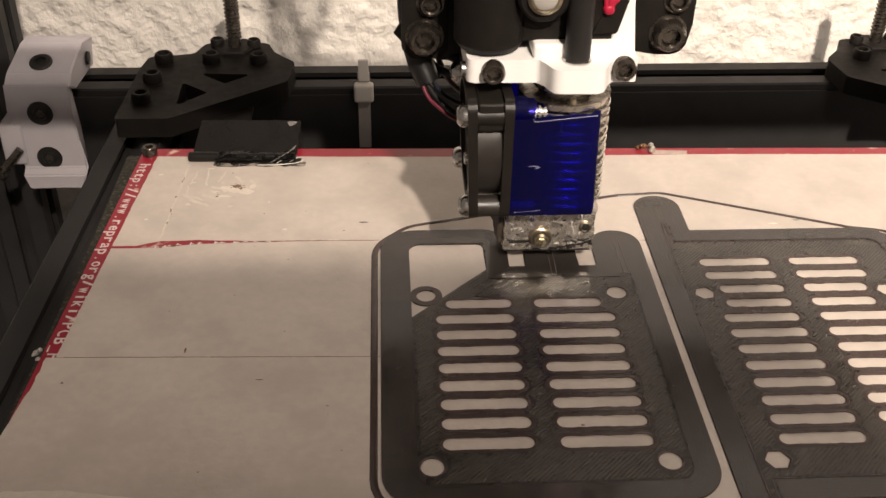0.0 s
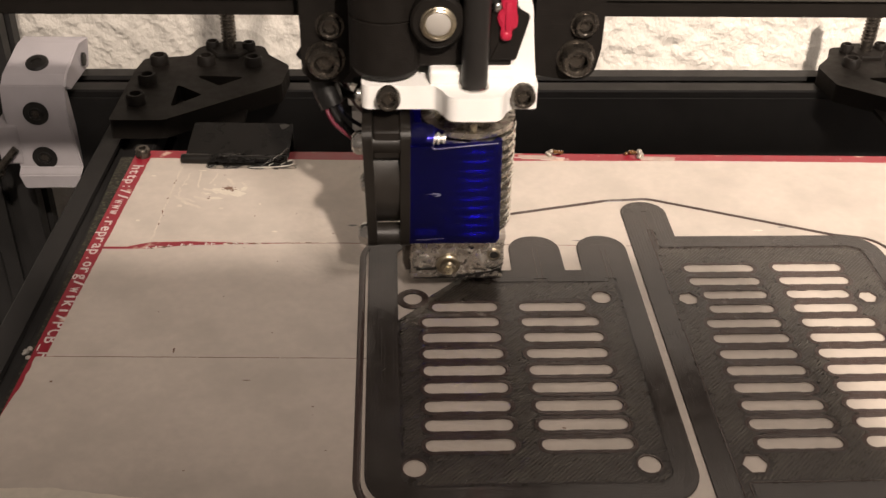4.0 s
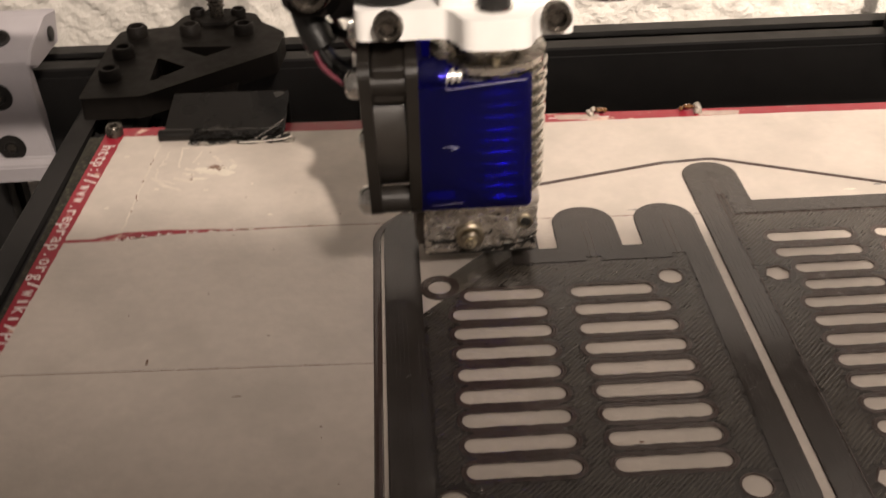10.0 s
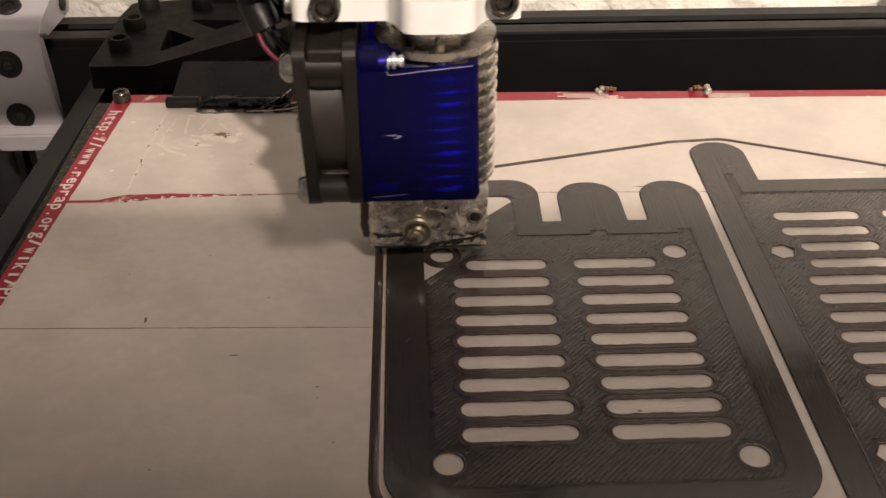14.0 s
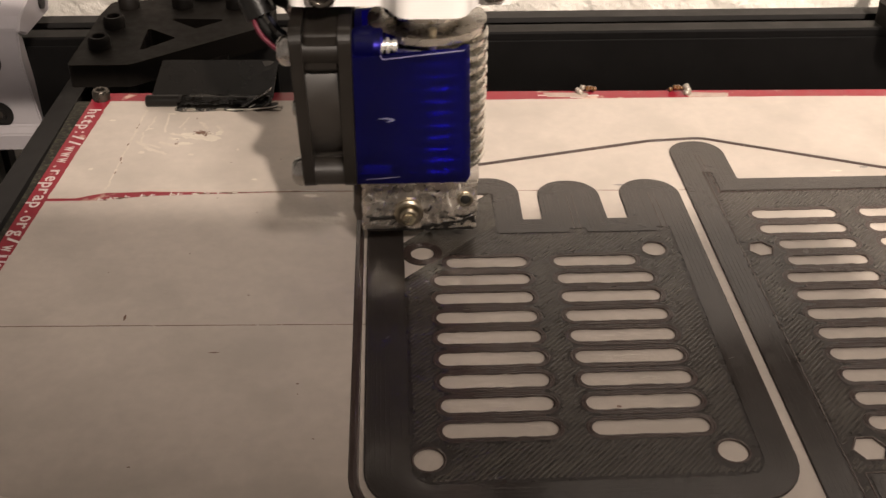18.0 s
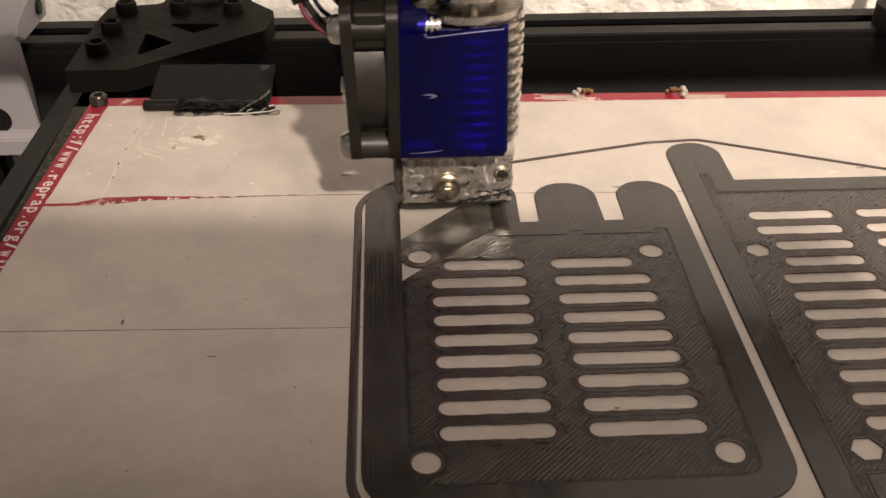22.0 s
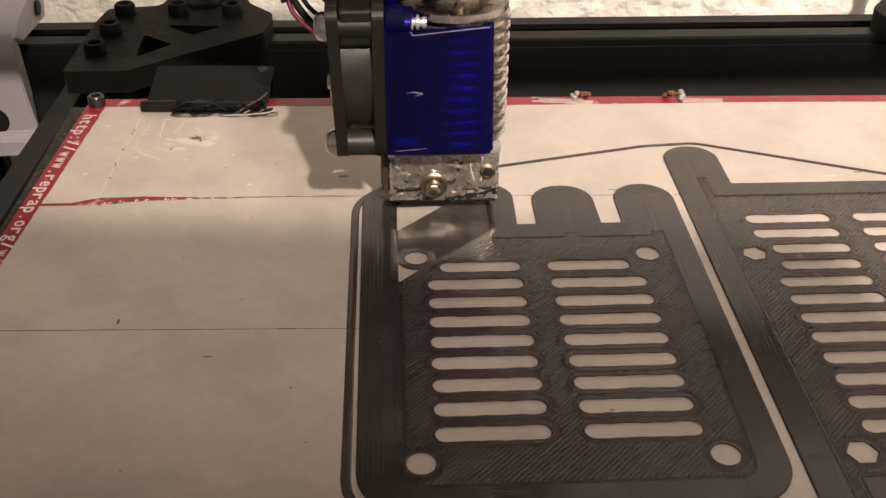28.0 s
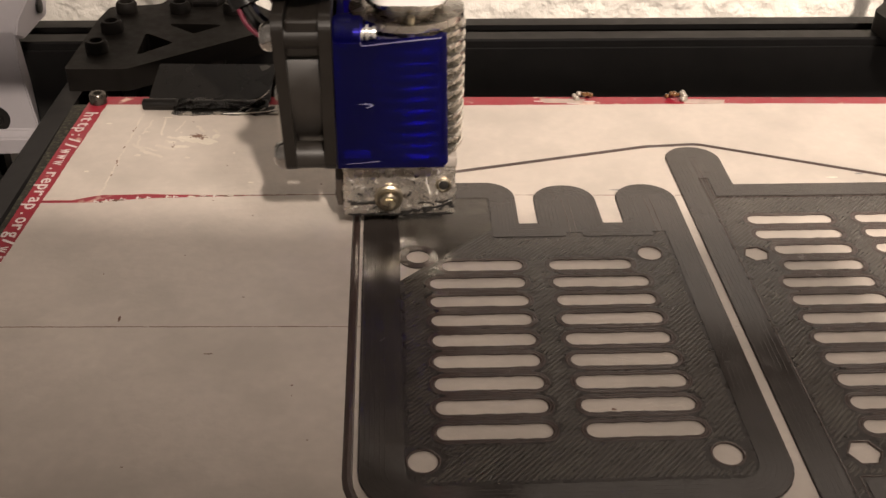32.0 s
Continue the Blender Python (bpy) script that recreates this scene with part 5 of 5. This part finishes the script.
    part("tab_knob", turned((6.6, -9.5, 68.6), "y", [(0, 1.1), (0.4, 1.0), (0.6, 0.6)], 18), PINK, red, smooth=50)
    part("latch_screw", turned((4.5, -8.6, 74.8), "y", [(0, 1.2), (0.8, 1.1), (1.2, 0.6)], 16), ZINC, h, smooth=50)
    for pts, bx, bz in (([(-38.4, 52, 2), (-36, 49.5, 2), (-29, 49.5, 3), (-27.2, 52, 1), (-27.2, 112, 0), (-38.4, 112, 0)], -32.9, 55.2), ([(15.4, 51.5, 1), (23, 50.2, 2), (30, 50.2, 4), (31.4, 58, 2), (31.8, 112, 0), (15.4, 112, 0)], 25.6, 55.8)):
        bm = plate(rounded(pts), 0, 6)
        bmesh.ops.transform(bm, matrix=Matrix.Translation((0, 15, 0)) @ Matrix.Rotation(radians(90), 4, "X"), verts=bm.verts)
        part("side_plate", bm, LAYERED, h)
        socket_screw("carriage_bolt", (bx, 9, bz), "y", 3.9, h, head=3.8, washer=4.6)
        socket_screw("carriage_bolt", (bx + 1.3, 9, bz + 8.2), "y", 2.7, h, head=2.4, washer=3.3)
    part("back_web", box(-30.0, 13.6, 47.0, -9, 15.6, 60.1, 0.4), PLASTIC, h)
    part("back_plate", box(-38, 14, 60, 31, 16, 112, 0.5), PLASTIC, h)
    # wiring behind the fan: a black sleeve with fan and heater wires, rising beside the carriage
    rows = (("wire_red", 0.5, WIRE_RED, "thin dark red fan wire", [(-22.5, 8, 33.2), (-25.4, 8, 34.0), (-29, 8.4, 36.6), (-32.2, 9.4, 39.8), (-34.2, 12.4, 45), (-36.6, 15.4, 52), (-38.6, 18.0, 60), (-39.4, 19.6, 70), (-38.8, 20.6, 85), (-38, 21, 112), (-30, 24, 150), (-12, 26, 178)]),
            ("heater_wire", 0.7, WIRE_DARK, "dark red heater wire", [(-23.0, 14, 38), (-26.2, 16, 40.5), (-28.6, 16.5, 45.0), (-30.4, 17, 50), (-33, 19, 62), (-35, 20, 112), (-33, 22, 150), (-22, 25, 180)]),
            ("wire_blue", 0.5, WIRE_BLUE, "dark blue fan wire", [(-22.5, 10.5, 36.4), (-25.6, 11, 37.4), (-29.2, 12, 40), (-32, 14, 45), (-34.8, 17, 54), (-36.6, 20, 64), (-37, 21, 80), (-36.5, 22, 112), (-32, 24, 160)]),
            ("wire_black", 0.75, WIRE_BLACK, "", [(-22.5, 7, 35.0), (-25.6, 7.4, 35.8), (-29.4, 9, 38.6), (-32.8, 12, 43), (-35.0, 15.5, 50), (-36.8, 19, 62), (-37.6, 21.5, 90), (-38, 21.5, 112), (-37, 23, 150), (-20, 25, 190)]),
            ("wire_black", 1.3, WIRE_BLACK, "", [(-22.5, 13, 47), (-28, 15.5, 48.5), (-33, 18, 52), (-36.5, 20, 60), (-38, 20.5, 80), (-37, 21, 112), (-42, 22, 140), (-34, 24, 175)]),
            ("wire_black", 1.1, WIRE_BLACK, "", [(-22.5, 12, 43), (-30, 15.5, 44.5), (-34.6, 18, 50), (-36.4, 20.5, 58), (-37.2, 21.5, 72), (-39, 22, 112), (-48, 23, 150), (-36, 25, 190)]))
    for name, r, mat, label, pts in rows:
        part(name, tube(curve_points(pts), r), mat, h, label, smooth=60)
    # out of view: added for the shadow they cast on the wall
    part("cable_bundle", tube(curve_points([(-39.5, 21, 84), (-42, 21.5, 100), (-46, 22, 116), (-47, 23, 132), (-40, 24, 148), (-26, 25, 162)]), 2.8, 16), SLEEVE, h, "unseen black cables above the carriage, added for their wall shadow", smooth=60)
    part("cable_bundle", tube(curve_points([(-36, 22, 96), (-34, 23, 112), (-29, 24, 126), (-27, 24, 142), (-33, 24, 160)]), 1.8, 14), SLEEVE, h, "unseen black cables above the carriage, added for their wall shadow", smooth=60)
    sleeve = part("sleeve", tube(curve_points([(-31.6, 12.4, 41.8), (-33.6, 14.0, 46.2), (-35.2, 16.0, 52), (-36.0, 18.2, 59), (-36.2, 19.6, 66), (-36.2, 20.6, 76)]), 3.2, 16), SLEEVE, h, "black taped cable sleeve", smooth=60)
    bm = plate([(-40.2, 53.5), (-37.2, 58.5), (-34.2, 56.5), (-36.4, 49.0)], 0, 0.5)
    bmesh.ops.transform(bm, matrix=Matrix.Translation((0, 15.9, 0)) @ Matrix.Rotation(radians(90), 4, "X"), verts=bm.verts)
    part("tape_flag", bm, SLEEVE, sleeve, "loose end of black tape on the sleeve")
    part("sleeve_tear", box(-35.4, 12.0, 48.2, -34.8, 12.8, 50.6, 0.2, 2, None, Matrix.Rotation(radians(-25), 4, "Y")), NYLON, sleeve, "pale glint of a cut strand")
    return h


def cross_rail():
    g = thing("cross_rail", "black cross rail carrying the print head, front greyed as lit", "rail")
    part("beam", box(-330, 16.2, 62.9, 420, 40, 69.0, 0.5), LAYERED, g)
    part("upper_beam", box(-330, 24, 69.05, 420, 44, 74, 0.5), ALU, g)
    part("front_face", box(-330, 14.9, 67.4, 420, 16.6, 88, 0.4), RAIL_LIT, g, "scuffed front face, greyed for the light on it")
    return g


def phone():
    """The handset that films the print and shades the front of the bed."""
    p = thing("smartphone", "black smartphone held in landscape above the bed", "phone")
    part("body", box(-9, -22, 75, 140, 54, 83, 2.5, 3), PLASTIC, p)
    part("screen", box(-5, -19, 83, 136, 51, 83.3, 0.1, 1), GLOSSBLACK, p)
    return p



room()
heated_bed()
bed_screw()
tapes()
GRILLE = grille_one()
print_flecks(GRILLE, [(23.8, 20.5), (24.6, 26), (43.5, 58.8), (44.2, 59.6), (10.0, -4.5), (24.2, 48), (-6.5, 30), (53.6, 22), (30, 62.4)], 3)
print_flecks(grille_two(), [(63.4, 30.8), (94.2, 62.5), (66.5, 44), (93.5, 20.5), (68.8, 51), (94, 38), (120, 40)], 4)
skirt()
STRANDS = fill_strands(GRILLE)
frame_rails()
corner_bracket(1)
corner_bracket(-1)
slide_block()
binder_clip()
solder_joint(154.0, "silver solder joint with amber flux at the bed edge", -1)
solder_joint(126.0, "silver solder joint with a wire at the bed edge", 1)
glue_blob()
cable_tie()
HEAD = print_head()
RAIL = cross_rail()
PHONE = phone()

HEAD_PATH = [
    (0.0, 34.4, 76.9), (0.1, 34.3, 78.2), (0.2, 33.9, 78.3), (0.3, 34.6, 79.0), (0.4, 34.3, 75.1),
    (0.5, 34.3, 67.0), (0.6, 34.1, 59.3), (0.7, 26.8, 61.2), (0.8, 22.5, 61.1), (0.9, 16.9, 61.9),
    (1.0, 10.7, 61.7), (1.1, 7.5, 58.5), (1.2, 9.2, 60.2), (1.3, 11.5, 62.5), (1.4, 14.0, 65.0),
    (1.5, 16.3, 67.3), (1.6, 14.2, 65.4), (1.7, 12.3, 63.4), (1.8, 10.3, 61.4), (1.9, 8.4, 59.4),
    (2.0, 6.4, 57.4), (2.1, 5.3, 56.7), (2.2, 6.9, 58.5), (2.3, 8.6, 60.1), (2.4, 10.3, 61.8),
    (2.5, 12.0, 63.5), (2.6, 14.4, 65.9), (2.7, 16.2, 68.0), (2.8, 14.9, 66.9), (2.9, 13.1, 65.0),
    (3.0, 11.2, 63.1), (3.1, 8.7, 60.6), (3.2, 6.1, 58.1), (3.3, 4.2, 56.5), (3.4, 5.4, 58.0),
    (3.5, 7.1, 59.7), (3.6, 9.3, 61.9), (3.7, 11.4, 64.1), (3.8, 13.6, 66.3), (3.9, 15.2, 68.1),
    (4.0, 13.7, 66.9), (4.1, 11.6, 64.8), (4.2, 9.5, 62.7), (4.3, 7.4, 60.6), (4.4, 5.2, 58.5),
    (4.5, 3.6, 57.0), (4.6, 5.0, 58.8), (4.7, 7.2, 60.9), (4.8, 9.3, 63.1), (4.9, 11.5, 65.3),
    (5.0, 13.7, 67.4), (5.1, 15.5, 69.4), (5.2, 14.2, 68.5), (5.3, 12.1, 66.4), (5.4, 10.0, 64.3),
    (5.5, 7.9, 62.2), (5.6, 5.9, 60.2), (5.7, 3.9, 58.3), (5.8, 4.9, 59.8), (5.9, 7.2, 62.2),
    (6.0, 9.6, 64.5), (6.1, 11.5, 66.5), (6.2, 13.5, 68.5), (6.3, 15.5, 70.5), (6.4, 15.2, 70.7),
    (6.5, 12.9, 68.4), (6.6, 10.8, 66.3), (6.7, 8.8, 64.3), (6.8, 6.7, 62.2), (6.9, 4.6, 60.1),
    (7.0, 3.5, 59.5), (7.1, 5.6, 61.6), (7.2, 7.8, 63.8), (7.3, 10.0, 66.0), (7.4, 12.2, 68.2),
    (7.5, 14.5, 70.4), (7.6, 16.0, 72.1), (7.7, 14.4, 71.0), (7.8, 11.9, 68.6), (7.9, 9.4, 66.1),
    (8.0, 6.9, 63.6), (8.1, 4.8, 61.5), (8.2, 2.7, 59.4), (8.3, 1.7, 58.9), (8.4, 3.9, 61.1),
    (8.5, 6.1, 63.4), (8.6, 8.3, 65.6), (8.7, 10.5, 67.8), (8.8, 12.7, 70.0), (8.9, 14.9, 72.2),
    (9.0, 14.4, 72.1), (9.1, 12.5, 70.3), (9.2, 10.6, 68.4), (9.3, 8.7, 66.5), (9.4, 6.8, 64.6),
    (9.5, 4.9, 62.7), (9.6, 3.2, 61.1), (9.7, 4.4, 62.7), (9.8, 6.9, 65.1), (9.9, 9.3, 67.5),
    (10.0, 11.7, 69.9), (10.1, 13.3, 71.6), (10.2, 14.9, 73.2), (10.3, 16.2, 74.6), (10.4, 14.3, 73.2),
    (10.5, 11.6, 70.6), (10.6, 9.6, 68.5), (10.7, 7.6, 66.5), (10.8, 5.6, 64.5), (10.9, 3.6, 62.5),
    (11.0, 1.6, 60.5), (11.1, 2.4, 61.9), (11.2, 4.7, 64.2), (11.3, 7.1, 66.6), (11.4, 9.4, 68.9),
    (11.5, 11.7, 71.3), (11.6, 13.5, 73.1), (11.7, 15.3, 74.9), (11.8, 15.2, 75.3), (11.9, 12.7, 72.8),
    (12.0, 10.2, 70.3), (12.1, 8.3, 68.4), (12.2, 6.4, 66.5), (12.3, 4.5, 64.6), (12.4, 2.6, 62.6),
    (12.5, 0.9, 61.1), (12.6, 2.2, 62.8), (12.7, 4.7, 65.2), (12.8, 7.1, 67.6), (12.9, 9.5, 70.0),
    (13.0, 11.9, 72.4), (13.1, 13.6, 74.1), (13.2, 15.3, 75.8), (13.3, 16.1, 77.1), (13.4, 13.7, 74.8),
    (13.5, 11.1, 72.2), (13.6, 8.9, 70.0), (13.7, 6.7, 67.8), (13.8, 4.5, 65.6), (13.9, 2.2, 63.4),
    (14.0, 0.0, 61.1), (14.1, -1.4, 60.2), (14.2, 0.7, 62.4), (14.3, 3.2, 64.9), (14.4, 5.7, 67.4),
    (14.5, 8.2, 69.9), (14.6, 10.3, 72.0), (14.7, 12.3, 74.1), (14.8, 14.4, 76.1), (14.9, 16.2, 78.1),
    (15.0, 14.9, 77.2), (15.1, 12.7, 75.0), (15.2, 10.5, 72.8), (15.3, 8.3, 70.6), (15.4, 6.1, 68.4),
    (15.5, 3.9, 66.2), (15.6, 1.6, 63.9), (15.7, -0.6, 61.7), (15.8, -3.2, 59.5), (15.9, -1.8, 61.1),
    (16.0, 0.3, 63.2), (16.1, 2.4, 65.2), (16.2, 4.5, 67.3), (16.3, 6.5, 69.4), (16.4, 8.6, 71.5),
    (16.5, 10.7, 73.6), (16.6, 13.3, 76.2), (16.7, 15.9, 78.8), (16.8, 15.7, 79.1), (16.9, 14.0, 77.4),
    (17.0, 12.3, 75.8), (17.1, 10.1, 73.5), (17.2, 7.9, 71.3), (17.3, 5.6, 69.1), (17.4, 3.4, 66.8),
    (17.5, 1.2, 64.6), (17.6, -1.3, 62.2), (17.7, -2.9, 61.1), (17.8, -1.3, 62.8), (17.9, 0.6, 64.7),
    (18.0, 2.4, 66.5), (18.1, 4.6, 68.7), (18.2, 6.8, 70.9), (18.3, 9.0, 73.1), (18.4, 11.2, 75.3),
    (18.5, 13.4, 77.5), (18.6, 15.8, 79.9), (18.7, 14.8, 79.5), (18.8, 12.9, 77.6), (18.9, 11.0, 75.7),
    (19.0, 9.1, 73.8), (19.1, 6.8, 71.5), (19.2, 4.4, 69.1), (19.3, 2.1, 66.7), (19.4, -0.3, 64.4),
    (19.5, -2.7, 62.0), (19.6, -2.9, 62.3), (19.7, -0.6, 64.6), (19.8, 1.7, 66.9), (19.9, 4.0, 69.2),
    (20.0, 6.3, 71.5), (20.1, 8.4, 73.6), (20.2, 10.5, 75.7), (20.3, 12.6, 77.8), (20.4, 14.7, 79.9),
    (20.5, 14.5, 80.3), (20.6, 12.3, 78.1), (20.7, 10.1, 75.8), (20.8, 7.9, 73.6), (20.9, 5.7, 71.4),
    (21.0, 3.4, 69.2), (21.1, 1.4, 67.1), (21.2, -0.7, 65.0), (21.3, -2.8, 62.9), (21.4, -2.0, 64.2),
    (21.5, 0.2, 66.4), (21.6, 2.4, 68.7), (21.7, 4.6, 70.9), (21.8, 6.9, 73.1), (21.9, 9.1, 75.3),
    (22.0, 11.3, 77.6), (22.1, 13.4, 79.6), (22.2, 14.0, 80.7), (22.3, 11.8, 78.7), (22.4, 9.6, 76.4),
    (22.5, 7.4, 74.2), (22.6, 5.2, 72.0), (22.7, 3.0, 69.9), (22.8, 0.9, 67.7), (22.9, -1.3, 65.5),
    (23.0, -3.0, 64.1), (23.1, -1.4, 66.0), (23.2, 0.8, 68.2), (23.3, 3.0, 70.4), (23.4, 5.2, 72.6),
    (23.5, 7.4, 74.8), (23.6, 9.6, 76.9), (23.7, 11.7, 79.1), (23.8, 13.0, 80.7), (23.9, 11.1, 79.1),
    (24.0, 9.0, 77.0), (24.1, 6.8, 74.7), (24.2, 4.6, 72.5), (24.3, 2.4, 70.3), (24.4, 0.2, 68.1),
    (24.5, -2.0, 65.9), (24.6, -2.9, 65.5), (24.7, -0.7, 67.6), (24.8, 1.5, 69.8), (24.9, 3.7, 72.0),
    (25.0, 5.9, 74.2), (25.1, 8.1, 76.4), (25.2, 10.3, 78.5), (25.3, 12.2, 80.5), (25.4, 10.6, 79.4),
    (25.5, 8.5, 77.3), (25.6, 6.3, 75.1), (25.7, 4.1, 72.9), (25.8, 1.9, 70.7), (25.9, -0.3, 68.5),
    (26.0, -2.5, 66.3), (26.1, -2.0, 67.3), (26.2, 0.1, 69.4), (26.3, 2.2, 71.5), (26.4, 4.3, 73.6),
    (26.5, 6.4, 75.7), (26.6, 8.5, 77.8), (26.7, 10.6, 79.8), (26.8, 9.3, 79.1), (26.9, 7.1, 76.9),
    (27.0, 4.9, 74.7), (27.1, 2.7, 72.5), (27.2, 0.5, 70.3), (27.3, -1.7, 68.1), (27.4, -3.3, 66.7),
    (27.5, -1.8, 68.5), (27.6, 0.4, 70.7), (27.7, 2.6, 72.8), (27.8, 4.8, 75.0), (27.9, 7.0, 77.2),
    (28.0, 9.2, 79.4), (28.1, 8.5, 79.2), (28.2, 6.4, 77.1), (28.3, 4.3, 75.0), (28.4, 2.2, 72.9),
    (28.5, 0.1, 70.8), (28.6, -2.1, 68.6), (28.7, -2.7, 68.5), (28.8, -0.7, 70.5), (28.9, 1.4, 72.5),
    (29.0, 3.4, 74.6), (29.1, 5.7, 76.9), (29.2, 8.0, 79.1), (29.3, 7.8, 79.5), (29.4, 5.8, 77.4),
    (29.5, 3.7, 75.4), (29.6, 1.4, 73.1), (29.7, -0.9, 70.8), (29.8, -3.1, 68.7), (29.9, -2.1, 70.2),
    (30.0, -0.1, 72.2), (30.1, 2.2, 74.5), (30.2, 4.6, 76.9), (30.3, 6.9, 79.2), (30.4, 7.0, 79.8),
    (30.5, 5.1, 77.9), (30.6, 2.7, 75.5), (30.7, 0.3, 73.1), (30.8, -2.1, 70.7), (30.9, -3.3, 70.0),
    (31.0, -1.5, 71.9), (31.1, 0.9, 74.3), (31.2, 3.3, 76.7), (31.3, 5.7, 79.1), (31.4, 6.0, 79.9),
    (31.5, 4.2, 78.0), (31.6, 1.7, 75.6), (31.7, -0.7, 73.1), (31.8, -3.2, 70.6), (31.9, -2.5, 71.9),
    (32.0, -0.7, 73.7),
]



def motions():
    walk(HEAD, [(t, pose(x * MM, y * MM, 0.0004)) for t, x, y in HEAD_PATH])
    walk(RAIL, [(t, pose(0, y * MM, 0.0004)) for t, x, y in HEAD_PATH])
    # shift and tip added as the camera nears, to steer the phone's shadow left
    def shadow_shift(t):
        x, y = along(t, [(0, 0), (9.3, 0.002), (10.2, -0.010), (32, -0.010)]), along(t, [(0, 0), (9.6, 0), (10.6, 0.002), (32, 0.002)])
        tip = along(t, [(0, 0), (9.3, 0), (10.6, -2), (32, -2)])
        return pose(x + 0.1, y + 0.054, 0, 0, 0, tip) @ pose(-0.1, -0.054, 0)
    walk(PHONE, [(t, m @ shadow_shift(t)) for t, m in PATH])
    for c, ob in STRANDS:
        after = [t for t, x, y in HEAD_PATH if t >= 0.9 and x - y < c - 0.2]
        if after and after[0] <= 1.05:
            walk(ob, [(0, pose(0, 0, 0.0007)), (32, pose(0, 0, 0.0007))])
            continue
        t = after[0] if after else 31.7
        walk(ob, [(0, pose(0, 0, 0)), (t - 0.2, pose(0, 0, 0)), (t, pose(0, 0, 0.0007)), (max(t + 0.1, 32), pose(0, 0, 0.0007))])


motions()
